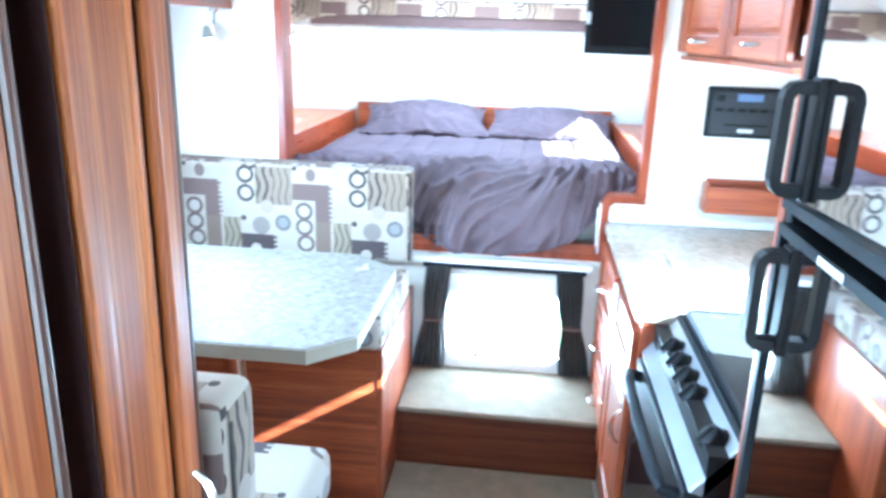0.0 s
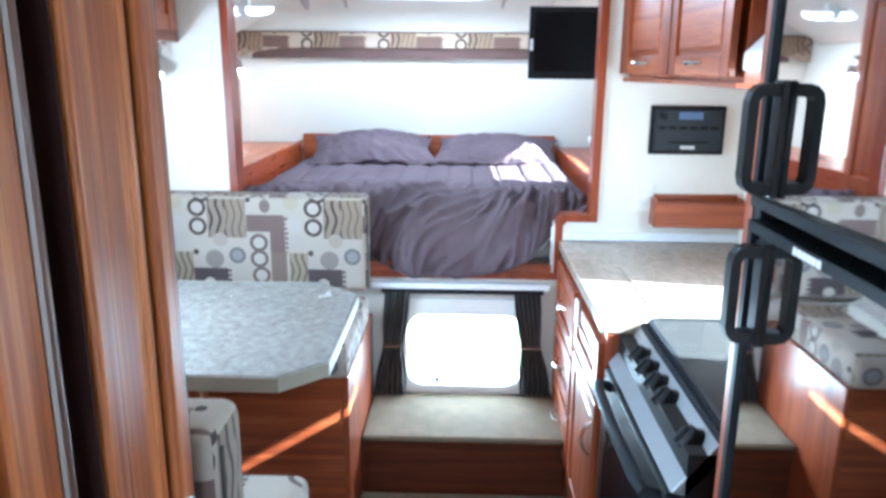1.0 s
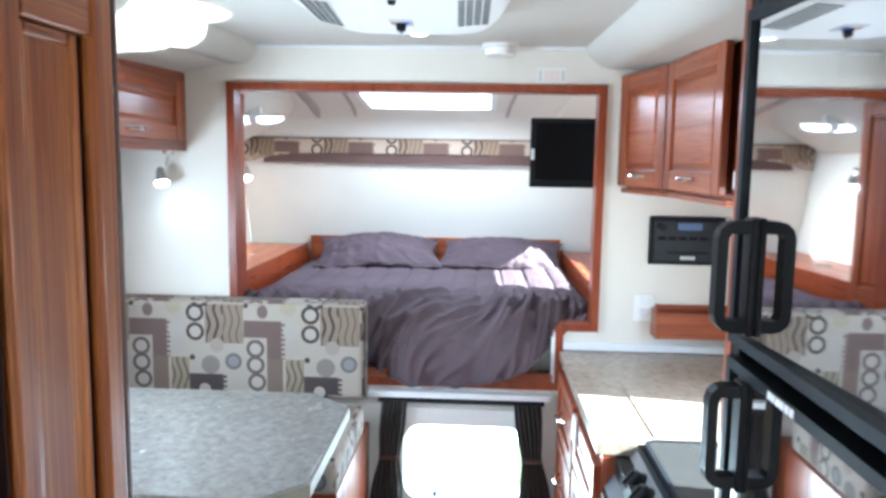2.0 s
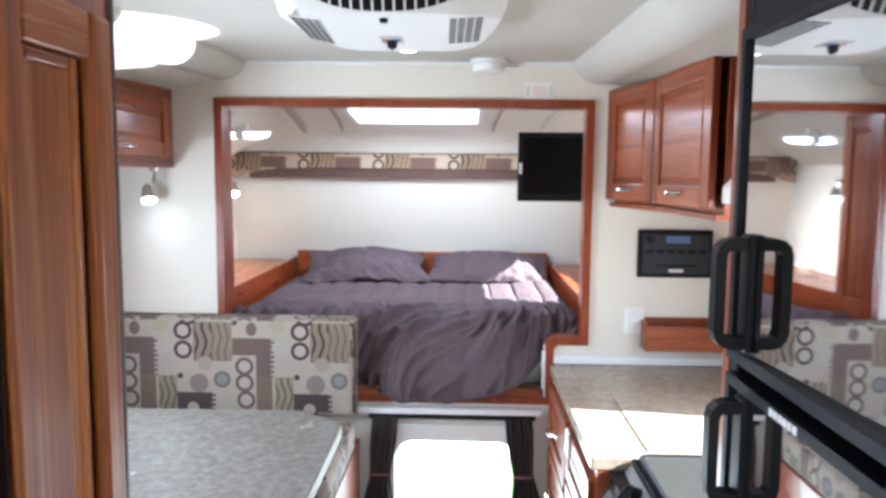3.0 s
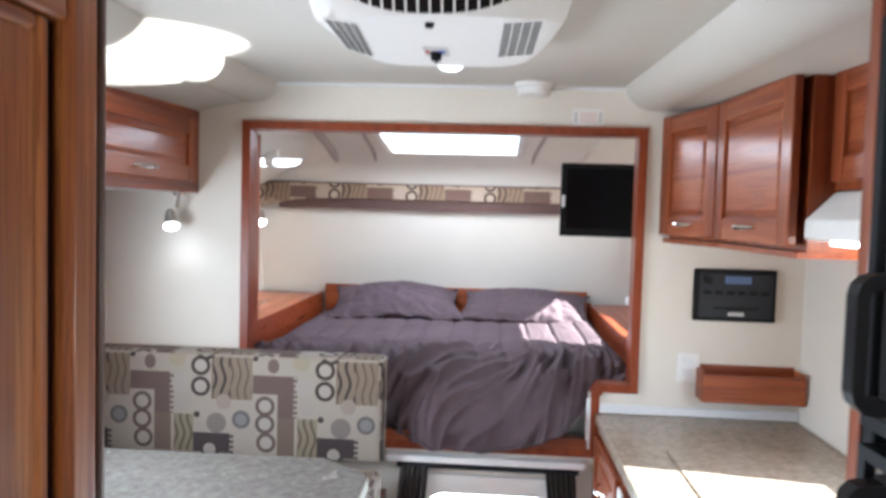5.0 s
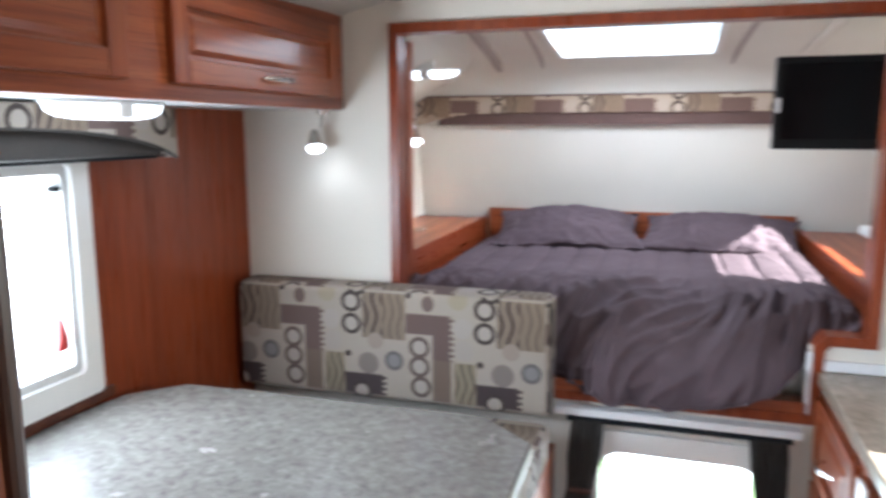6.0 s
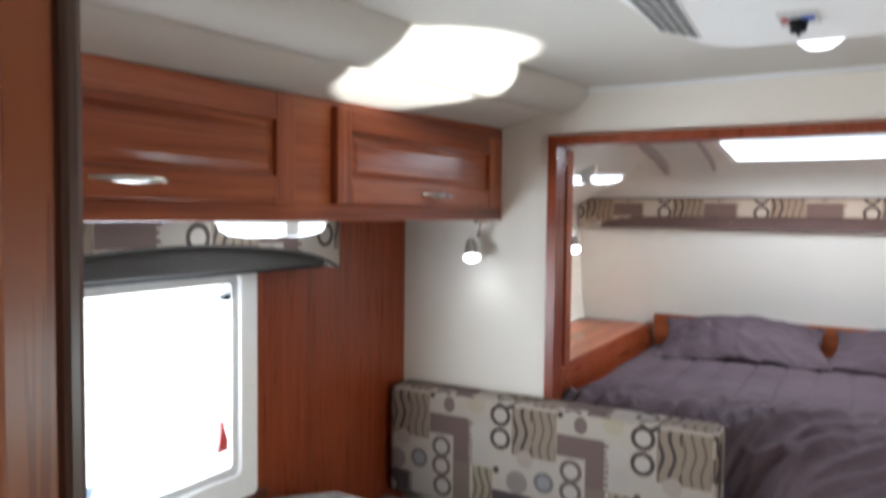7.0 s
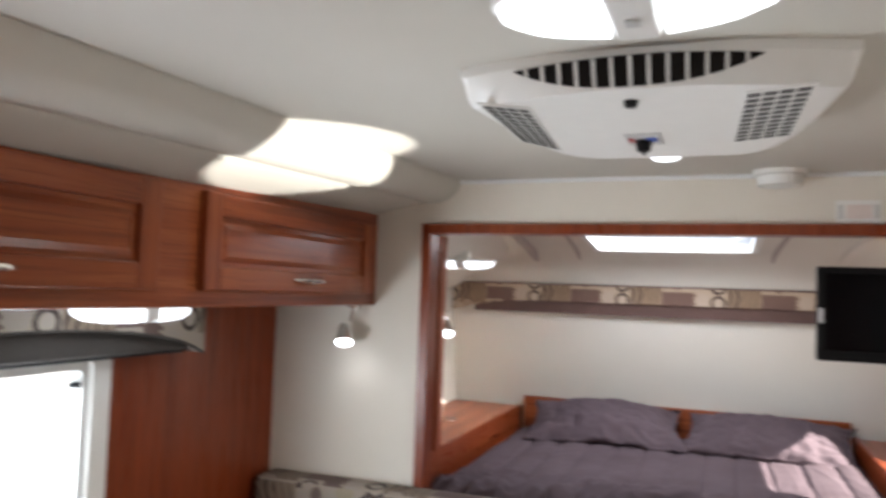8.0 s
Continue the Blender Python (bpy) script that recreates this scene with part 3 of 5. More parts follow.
part("groove", box(WX - 0.01, 0.488, FL, WX - 0.002, 0.5185, 1.775), gap_shade, w, "groove between the boards with its shade put into the colour")
part("facing", box(WX - 0.01, YB, FL, WX + 0.014, 0.4875, 1.775, 0.004, seg=3), ward_z, w)
part("edge_strip", box(WX - 0.012, 0.576, FL, WX + 0.019, 0.589, 1.775, 0.005), dark_trim, w, "dark rounded edge strip")
solid("recess_back", box(XL + 0.01, 0.5895, FL, WX - 0.047, 0.6365, 1.775), gap_shade, "filler coloured as the shade in the gap between wardrobe and partition", "trim", kind="structure")

# ---- refrigerator tower ----
FX = 0.561
t_ = thing("refrigerator_cabinet", "cherry wood tower housing the refrigerator", "cabinet", (0.86, 0.75, FL))
part("side_panel", box(FX - 0.006, 1.088, FL, XR - 0.003, 1.112, 1.768, 0.002), wood_z, t_)
part("side_panel", box(FX - 0.006, 0.385, FL, XR - 0.003, 0.405, 1.768, 0.002), wood_z, t_)
part("top_panel", box(FX - 0.002, 0.405, 1.722, XR - 0.003, 1.088, 1.768), wood_z, t_)
part("base_panel", box(FX, 0.405, FL, XR - 0.003, 1.088, 0.42), wood_y, t_)
f = thing("refrigerator", "black two-door absorption refrigerator with mirror-polished panels", "refrigerator", (0.86, 0.75, 0.425))
part("body", box(FX + 0.03, 0.41, 0.425, XR - 0.03, 1.085, 1.718), black_plastic, f)
part("trim_frame", box(FX - 0.004, 1.062, 0.425, FX + 0.03, 1.087, 1.718, 0.003), black_frame, f)
part("trim_frame", box(FX - 0.004, 0.407, 0.425, FX + 0.03, 0.43, 1.718, 0.003), black_frame, f)
cp = part("control_panel", box(FX - 0.004, 0.43, 1.652, FX + 0.03, 1.062, 1.718, 0.003), black_frame, f)
for k in range(3):
    part("button", box(FX - 0.009, 0.79 + 0.024 * k, 1.680, FX - 0.003, 0.806 + 0.024 * k, 1.692, 0.002), black_plastic, cp)
part("button_plate", box(FX - 0.006, 0.765, 1.668, FX - 0.003, 0.885, 1.704, 0.001), black_plastic, cp)


def fridge_door(z0, z1, hz0, hz1, turn=0.0):
    bm = ring_prism([(0.434, z0), (1.058, z0), (1.058, z1), (0.434, z1)], [(0.446, z0 + 0.014), (1.044, z0 + 0.014), (1.044, z1 - 0.014), (0.446, z1 - 0.014)], "x", FX - 0.020, FX + 0.028)
    d = part("door", bm, black_frame, f)
    bm = box(FX - 0.014, 0.445, z0 + 0.013, FX + 0.02, 1.045, z1 - 0.013)
    for v in bm.verts:
        v.co.x += (1.045 - v.co.y) * turn
    part("mirror_panel", bm, black_mirror, d, "mirror-polished black acrylic panel")
    yh, xo, xi = 1.006, FX - 0.060, FX - 0.012
    pts = [(xi, hz1), (xo + 0.022, hz1)] + [(xo + 0.022 - 0.022 * math.sin(radians(a)), hz1 - 0.022 + 0.022 * math.cos(radians(a))) for a in (30, 60, 90)]
    pts += [(xo, hz0 + 0.022)] + [(xo + 0.022 - 0.022 * math.cos(radians(a)), hz0 + 0.022 - 0.022 * math.sin(radians(a))) for a in (30, 60, 90)] + [(xi, hz0)]
    inn = [(xi, hz1 - 0.016)] + [(min(xi, x + 0.013 * (1 if x < xi - 0.004 else 0)), min(max(z, hz0 + 0.016), hz1 - 0.016)) for x, z in pts[1:-1]] + [(xi, hz0 + 0.016)]
    bm = prism(pts + inn[::-1], "y", yh - 0.011, yh + 0.011)
    part("handle", bm, black_plastic, d, "black loop handle")
    part("handle_base", box(FX - 0.022, yh - 0.016, hz0 - 0.004, FX - 0.012, yh + 0.016, hz1 + 0.004, 0.003), black_plastic, d)
    return d


fridge_door(1.224, 1.648, 1.247, 1.387, 0.032)
low = fridge_door(0.44, 1.204, 1.045, 1.180)
for k in range(6):
    part("maker_mark", box(FX - 0.0215, 0.905 - 0.012 * k, 1.1915, FX - 0.0195, 0.913 - 0.012 * k, 1.2005), white_print, low, "pale printed mark")

# ---- galley ----
CT = 0.79
c = thing("counter_top", "brown stone-look laminate worktop, sunlit, with a sink cover", "counter", (0.83, 2.2, CT - 0.035))
part("worktop", box(0.500, 1.80, CT - 0.035, XR - 0.004, YF - 0.004, CT, 0.004), counter_top_mat, c)
part("worktop_return", box(0.62, 1.112, CT - 0.035, XR - 0.004, 1.21, CT, 0.004), counter_top_mat, c)
part("sink_cover", box(0.645, 1.835, CT + 0.0005, 1.06, 2.30, CT + 0.004, 0.0015), counter_top_mat, c)
solid("backsplash", box(0.505, YF - 0.012, CT + 0.002, XR - 0.002, YF - 0.001, CT + 0.03, 0.002), white_trim, "pale strip along the wall behind the worktop", "trim", kind="structure")
solid("trim_7", box(0.470, YF - 0.010, 0.64, 0.500, YF - 0.001, 0.838, 0.002), white_trim, "pale corner post beside the galley", "trim", kind="structure")


def base_unit(y0, y1, drawers):
    u = thing("galley_cabinet", "cherry wood galley base cabinet with nickel pulls", "cabinet", (0.83, (y0 + y1) / 2, FL), "galley cabinets")
    part("carcass", box(0.536, y0, FL, XR - 0.004, y1, CT - 0.037), wood_z, u)
    part("face_frame", box(0.516, y0, FL, 0.536, y1, CT - 0.037), wood_z, u)
    zs = [0.10, 0.30, 0.50, CT - 0.06] if drawers else [0.08, CT - 0.06 - 0.17, CT - 0.06]
    for a, b in zip(zs, zs[1:]):
        d = panel_door(u, 0.516, -1, y0 + 0.02, y1 - 0.02, a + 0.008, b - 0.008, wood_z, wood_y, wood_z, 0.045, name="drawer" if drawers or b - a < 0.3 else "door")
        if drawers:
            bow_handle(d, (0.497, (y0 + y1) / 2, (a + b) / 2), "y", 0.10, (-1, 0, 0))
        elif b - a > 0.3:
            bow_handle(d, (0.497, y0 + 0.045, b - 0.12), "z", 0.10, (-1, 0, 0))
    return u


base_unit(2.225, YF - 0.004, True)
base_unit(1.80, 2.222, False)
solid("switch_plate", box(0.488, 2.11, 0.66, 0.4965, 2.16, 0.735, 0.003), white_plastic, "small white plastic latch plate on the galley cabinet", "switch")

s = thing("gas_range", "stainless gas range with black knobs and a glass lid", "stove", (0.83, 1.505, FL))
SY0_, SY1_ = 1.214, 1.796
part("body", box(0.545, SY0_, 0.16, XR - 0.01, SY1_, 0.755), black_plastic, s)
part("kick_panel", box(0.53, SY0_, FL, XR - 0.01, SY1_, 0.158), wood_y, s)
od = part("oven_door", box(0.512, SY0_ + 0.006, 0.18, 0.545, SY1_ - 0.006, 0.672, 0.006), black_plastic, s, "black oven door with dark glass")
part("oven_glass", box(0.509, SY0_ + 0.06, 0.24, 0.5135, SY1_ - 0.06, 0.57, 0.001), plain("oven_glass_black", (0.01, 0.01, 0.012), 0.06), od)
bm = tube([(0.515, SY0_ + 0.03, 0.650), (0.484, SY0_ + 0.035, 0.660), (0.476, SY0_ + 0.09, 0.663), (0.472, 1.48, 0.665), (0.476, SY1_ - 0.14, 0.663), (0.484, SY1_ - 0.085, 0.660), (0.515, SY1_ - 0.08, 0.650)], 0.013, 10)
part("oven_handle", bm, black_frame, od, "dark bar handle", True)
pan = part("control_panel", prism([(0.520, 0.680), (0.600, 0.782), (0.62, 0.765), (0.548, 0.672)], "y", SY0_, SY1_, 0.002), plain("panel_steel", (0.30, 0.315, 0.33), 0.45, 0.8, 0.05, 80), s, "slanted grey steel control panel")
nrm = Vector((-0.102, 0, 0.080)).normalized()
for y in (1.275, 1.44, 1.515, 1.59, 1.665):
    p = Vector((0.572, y, 0.7465))
    bm = tube([p, p + nrm * 0.005], [0.029, 0.027], 22)
    tube([p + nrm * 0.005, p + nrm * 0.022, p + nrm * 0.026], [0.025, 0.024, 0.019], 20, bm)
    k = part("knob", bm, black_plastic, pan, "", True)
    q = p + nrm * 0.026
    bm = tube([q - Vector((0.6, 0, 0.76)) * 0.020, q + Vector((0.6, 0, 0.76)) * 0.020], 0.006, 6)
    part("grip", bm, black_plastic, k)
part("top_deck", box(0.595, SY0_, 0.755, XR - 0.01, SY1_, 0.790, 0.004), black_frame, s)
lid = part("glass_lid", prism([(SX, SY) for SX, SY in rounded(0.612, SY0_ + 0.012, XR - 0.03, SY1_ - 0.008, 0.03)], "z", 0.794, 0.800, 0.001), plain("smoked_glass_lid", (0.035, 0.035, 0.033), 0.04), s, "smoked glass range lid")
part("lid_rim", ring_prism(rounded(0.606, SY0_ + 0.006, XR - 0.024, SY1_ - 0.002, 0.032), rounded(0.616, SY0_ + 0.016, XR - 0.034, SY1_ - 0.012, 0.028), "z", 0.7905, 0.803), black_frame, lid)

# overhead cabinets over the galley
u = thing("overhead_cabinet", "cherry wood overhead cabinet with framed doors over the galley", "cabinet", (0.93, 2.28, 1.37), "overhead cabinets")
P0, P1, P2 = (0.695, YF - 0.004), (0.775, 2.345), (0.790, 1.86)
outl = [P0, P1, P2, (XR - 0.004, 1.86), (XR - 0.004, YF - 0.004)]
part("carcass", prism([(x + (0.02 if x < 1 else 0), y) for x, y in outl], "z", 1.372, 1.762), wood_z, u)
part("bottom_board", prism(outl, "z", 1.358, 1.3715), wood_y, u)


def slanted_door(p, q, z0, z1):
    """A framed door on a face that runs from p to q in the plan, built flat and then turned."""
    a, b = Vector((*p, 0)), Vector((*q, 0))
    ln = (b - a).length
    d = panel_door(None, 0.0, -1, -ln + 0.006, -0.006, z0, z1, wood_z, wood_y, wood_y, 0.055)
    bow_handle(d, (-0.021, -ln / 2, z0 + 0.035), "y", 0.10, (-1, 0, 0))
    d.parent = u
    ang = math.atan2((b - a).x, -(b - a).y)
    d.matrix_basis = Matrix.Translation(-Vector(u.location)) @ Matrix.Translation(a) @ Matrix.Rotation(ang, 4, "Z")
    return d


slanted_door(P0, P1, 1.384, 1.756)
slanted_door(P1, P2, 1.384, 1.756)
h = thing("range_hood", "white range hood with a lit lamp under a cherry cabinet", "range hood", (0.95, 1.54, 1.40))
part("shell", prism([(0.80, 1.40), (0.80, 1.44), (0.86, 1.50), (XR - 0.005, 1.50), (XR - 0.005, 1.40)], "y", 1.24, 1.855, 0.004), white_plastic, h)
part("lamp_lens", box(0.83, 1.64, 1.390, 0.94, 1.80, 1.3995, 0.003), hood_glow, h, "lit frosted lens")
v_ = thing("hood_cabinet", "short cherry cabinet over the range hood", "cabinet", (0.97, 1.49, 1.505), "overhead cabinets")
part("carcass", box(0.86, 1.115, 1.503, XR - 0.005, 1.856, 1.762), wood_z, v_)
panel_door(v_, 0.86, -1, 1.13, 1.84, 1.52, 1.75, wood_z, wood_y, wood_y, 0.05)

# ---- dinette ----
t = thing("dinette_table", "stone-look laminate dinette table with clipped corners", "table", (-0.66, 1.85, FL))
outl = [(-1.19, 1.47), (-0.235, 1.47), (-0.146, 1.56), (-0.150, 2.050), (-0.278, 2.165), (-1.068, 2.155), (-1.172, 2.04), (-1.19, 1.9)]
part("tabletop", prism(outl, "z", 0.733, 0.77, 0.004), stone_top, t)
wide = [(-0.66 + (x + 0.66) * 1.004 + (0.002 if x > -0.2 else 0), 1.82 + (y - 1.82) * 1.006) for x, y in outl]
part("edge_band", ring_prism(wide, outl, "z", 0.7345, 0.7665), plain("edge_band_vinyl", (0.22, 0.195, 0.145), 0.6), t, "beige vinyl edge band")
part("leg", tube([(-0.55, 1.84, FL + 0.02), (-0.55, 1.84, 0.732)], 0.032, 16), chrome, t, "chrome pedestal leg", True)
part("leg_base", tube([(-0.55, 1.84, FL), (-0.55, 1.84, FL + 0.025)], [0.085, 0.06], 20), chrome, t, "", True)


def bench(y_back, y_front, label, xr=-0.185):
    """A dinette bench: base box, seat cushion, back cushion. The back stands at y_back."""
    s = 1 if y_front > y_back else -1
    b = thing("dinette_bench", label, "bench", (-0.68, (y_back + y_front) / 2, FL), "dinette benches")
    part("base", box(XL + 0.003, *sorted((y_back, y_front - s * 0.03))[:1], FL, xr - 0.020, sorted((y_back, y_front - s * 0.03))[1], 0.495), wood_x, b)
    part("corner_post", box(xr - 0.021, min(y_back, y_front - s * 0.028), FL, xr - 0.003, max(y_back, y_front - s * 0.028), 0.496, 0.003), wood_z, b)
    y0, y1 = sorted((y_back + s * 0.12, y_front))
    seat = part("seat_cushion", uv_box(box(XL + 0.01, y0, 0.498, xr, y1, 0.612, 0.026, seg=4), -0.378, 0.21), fabric, b, "patterned seat cushion", True)
    y0, y1 = sorted((y_back + s * 0.004, y_back + s * 0.118))
    bm = box(XL + 0.022, y0, 0.614, xr - 0.006, y1, 0.958, 0.022, seg=4)
    for v in bm.verts:
        v.co.z += 0.004 * noise.noise(v.co * 4.0)
    part("back_cushion", uv_box(bm, -0.378, 0.848), fabric, b, "patterned back cushion", True)
    for pt, nm in ((seat, "seat"), ):
        bm = tube([(xr - 0.006, y0 + 0.02, 0.625), (xr - 0.006, y0 + 0.02, 0.93)], 0.004, 6)
        part("piping", bm, curtain_cloth, seat, "dark piping")
    return b


bench(YF - 0.002, 2.05, "dinette bench in cream, taupe and brown patterned fabric")
bench(0.874, 1.37, "dinette bench in patterned fabric against the wardrobe", -0.150)

# step in front of the bed
s = thing("bed_step", "carpeted step box with a cherry wood riser", "step", (0.16, 2.46, FL))
part("riser", box(-0.186, 2.332, FL, 0.514, 2.347, 0.158), step_wood, s, "cherry riser darkened for shade")
part("tread", box(-0.186, 2.315, 0.1585, 0.514, YF - 0.001, 0.178, 0.008), carpet, s, "beige carpeted tread")
solid("mat", box(-0.185, 1.25, FL + 0.001, 0.50, 2.325, FL + 0.010, 0.004), carpet, "beige carpet runner on the camper floor", "mat")

# overhead cabinets over the dinette
u = thing("overhead_cabinet", "long cherry wood overhead cabinet over the dinette", "cabinet", (-1.02, 1.78, 1.475), "overhead cabinets")
part("carcass", box(XL + 0.003, WYF + 0.002, 1.492, -0.868, YF - 0.003, 1.752), wood_y, u)
part("face_frame", box(-0.868, WYF + 0.002, 1.478, -0.851, YF - 0.003, 1.752, 0.002), wood_y, u)
part("bottom_board", box(XL + 0.003, WYF + 0.002, 1.480, -0.868, YF - 0.003, 1.4915), print_grey, u, "pale grey underside board")
for a, b, hy in ((1.862, 2.607, 2.26), (0.99, 1.735, 1.375)):
    d = panel_door(u, -0.851, 1, a, b, 1.512, 1.714, wood_z, wood_y, wood_y, 0.05)
    bow_handle(d, (-0.832, hy, 1.541), "y", 0.135, (1, 0, 0))

# ---- bed ----
b = thing("mattress", "thick mattress in a cream sheet on the bed platform", "mattress", (0, 3.4, 0.646))
bm = box(-0.745, YF + 0.100, 0.646, 0.645, 4.18, 0.850, 0.04, seg=4)
part("mattress_body", bm, sheet, b, "", True)
solid("bed_rail", box(OX0 + 0.002, YF - 0.010, 0.645, 0.482, YF + 0.049, 0.700, 0.003), wood_x, "cherry wood rail along the foot of the bed", "rail")


def duvet():
    """A quilt that covers the bed and hangs over its foot in a shallow curve."""
    nu, nv = 284, 230
    L = 1.36
    vs = []
    for j in range(nv + 1):
        for i in range(nu + 1):
            a = -1 + 2 * i / nu
            fl = j / nv
            x = -0.053 + a * 0.705
            hem = min(0.868, 0.652 + 0.30 * (1 - math.sqrt(max(0.0, 1 - ((x - 0.08) / 0.46) ** 2))))
            hem += 0.004 * math.sin(x * 31) + 0.003 * math.sin(x * 74 + 1)
            if hem < 0.745:
                end = L + 0.16 + 0.745 - hem
            else:
                end = L - 0.12 + 0.28 * math.acos(1 - (0.915 - hem) / 0.17) / (math.pi / 2)
            dist = fl * end
            reach = 0.158 + 0.062 * max(0.0, min(1.0, (x + 0.185) / 0.09)) * max(0.0, min(1.0, (0.47 - x) / 0.08))
            if dist < L - 0.12:
                y, z, q = 4.10 - dist, 0.915, 0.0
            elif dist < L + 0.16:
                q = (dist - L + 0.12) / 0.28 * math.pi / 2
                y, z = 4.22 - L - reach * math.sin(q), 0.915 - 0.17 * (1 - math.cos(q))
            else:
                q = math.pi / 2
                y, z = 4.22 - L - reach, 0.745 - (dist - L - 0.16)
            p = Vector((x, y, z))
            top = 1.0 if dist < L else max(0.0, 1 - (dist - L) / 0.1)
            front = max(0.0, min(1.0, (dist - 0.84) / 0.46))
            # stitched lengthwise channels, wandering where the quilt is rumpled
            lane = (x + 0.03 + 0.045 * front * noise.noise(Vector((x * 2.5, dist * 3, 3)))) / 0.112
            near_seam = abs(lane - round(lane)) * 0.112
            seam = -0.006 * math.exp(-(near_seam / 0.0075) ** 2) * (1 - 0.75 * front)
            puff = -0.002 * math.cos(math.pi * 2 * lane) * (1 - 0.6 * front)
            # long folds that fan out towards the hanging foot
            bend = 0.16 * noise.noise(Vector((x * 2.2, dist * 2.0, 7.7)))
            fan = (x - 0.10) / (0.30 + 0.55 * dist) * 5.2 + 1.3 * dist + 6.0 * bend
            f1 = 0.5 - abs(noise.noise(Vector((fan * 1.5, dist * 1.7, 2.2))))
            f2 = 0.5 - abs(noise.noise(Vector((x * 2.2 - dist * 2.4 + 2 * bend, x * 4.6 + dist * 6.5, 12.3))))
            f3 = 0.5 - abs(noise.noise(Vector((x * 7.5 + dist * 3, dist * 9 - x * 4, 4.4))))
            f4 = 0.5 - abs(noise.noise(Vector((fan * 3.1 + 4.0 * bend, dist * 2.6, 9.1))))
            f5 = 0.5 - abs(noise.noise(Vector((x * 13 + dist * 6, dist * 15 - x * 8, 6.6))))
            creases = 0.066 * f1 * abs(f1) * 2 + 0.046 * f2 * abs(f2) * 2 + 0.016 * f3 + 0.050 * f4 * abs(f4) * 2 + 0.006 * f5 - 0.016
            soft = 0.014 * noise.noise(Vector((x * 2.6, dist * 3.6, 1.7)))
            off = seam + puff + soft * (0.4 + front) + (creases - 0.019) * (0.05 + 1.25 * front) * (1 - 0.35 * math.sin(q)) + 0.022 * max(0.0, min(1.0, (x - 0.36) / 0.2)) * (1 - front)
            p.z += off * math.cos(q)
            p.y -= off * 0.95 * math.sin(q)
            p.x += 0.006 * math.sin(dist * 17 + x * 9) * front * math.sin(q)
            side = max(0.0, abs(a) - 0.90) / 0.10
            p.z -= (0.045 if a > 0 else 0.075) * side * side * top
            vs.append(p)
    fs = []
    for j in range(nv):
        for i in range(nu):
            k = j * (nu + 1) + i
            fs.append((k, k + 1, k + nu + 2, k + nu + 1))
    me = bpy.data.meshes.new("duvet")
    o = Vector((0, 3.4, 0.66))
    me.from_pydata([p - o for p in vs], [], fs)
    me.materials.append(duvet_cotton)
    me.shade_smooth()
    ob = new("duvet", me)
    ob.location = o
    th = ob.modifiers.new("thickness", "SOLIDIFY")
    th.thickness, th.offset = 0.018, 1.0
    rim = [vs[nv * (nu + 1) + i] for i in range(0, nu + 1, 2)]
    part("hem", tube([p + Vector((0, -0.006, 0)) for p in rim], 0.006, 6), duvet_cotton, ob, "stitched hem", True)
    return tagged(ob, "grey-mauve quilted duvet hanging over the foot of the bed", "duvet")


duvet()


def pillow(cx, cy, cz, lx, lz, th, tilt, yaw, label):
    """A stuffed pillow with pinched corners, leaning back."""
    n = 60
    vs, fs = [], []
    for s in (1, -1):
        for j in range(n + 1):
            for i in range(n + 1):
                a, c_ = -1 + 2 * i / n, -1 + 2 * j / n
                e = max(0.0, (1 - abs(a) ** 2.2)) * max(0.0, (1 - abs(c_) ** 2.2))
                pin = 1 - 0.10 * (1 - abs(c_) ** 2) * abs(a)
                pin2 = 1 - 0.15 * (1 - abs(a) ** 2) * abs(c_)
                wr = 0.012 * noise.noise(Vector((a * 2.5 + cx * 5, c_ * 3, s * 2.0))) - 0.022 * abs(noise.noise(Vector((a * 4 + cx * 3, c_ * 4 + a * 2, s * 3.0 + 7))))
                wr -= 0.010 * abs(noise.noise(Vector((a * 8 - c_ * 5, c_ * 8 + cx, s * 3.0 + 1))))
                lane = (a * lx / 2 + 0.02) / 0.105
                wr -= 0.005 * math.exp(-(abs(lane - round(lane)) * 0.105 / 0.008) ** 2)
                wr += 0.010 * math.sin(5 * a + 3 * c_ + cx * 7) * (1 - min(1, e * 4))
                h = s * (th if s > 0 else th * 0.35) * 0.62 * e ** 0.72 + wr * (1 if e > 0 else 0)
                edge = 0.010 * noise.noise(Vector((a * 3 + cx, c_ * 3, 2)))
                vs.append((a * lx / 2 * pin + edge, c_ * lz / 2 * pin2 + edge, h + edge * 0.8))
    for s in (0, 1):
        o = s * (n + 1) ** 2
        for j in range(n):
            for i in range(n):
                k = o + j * (n + 1) + i
                q = (k, k + 1, k + n + 2, k + n + 1)
                fs.append(q if s == 0 else q[::-1])
    me = bpy.data.meshes.new("pillow")
    me.from_pydata(vs, [], fs)
    me.materials.append(duvet_cotton)
    bm = bmesh.new()
    bm.from_mesh(me)
    bmesh.ops.remove_doubles(bm, verts=bm.verts, dist=0.0005)
    bm.to_mesh(me)
    bm.free()
    me.shade_smooth()
    ob = new("pillow", me)
    ob.matrix_basis = pose(cx, cy, cz, tilt, 0, yaw)
    return tagged(ob, label, "pillow", "pillows on the bed")


pillow(-0.33, 3.92, 0.975, 0.66, 0.43, 0.150, 14, 6, "grey-mauve pillow propped against the headboard")
pillow(0.315, 3.95, 0.968, 0.66, 0.42, 0.140, 13, -5, "grey-mauve pillow lying partly in sunlight")


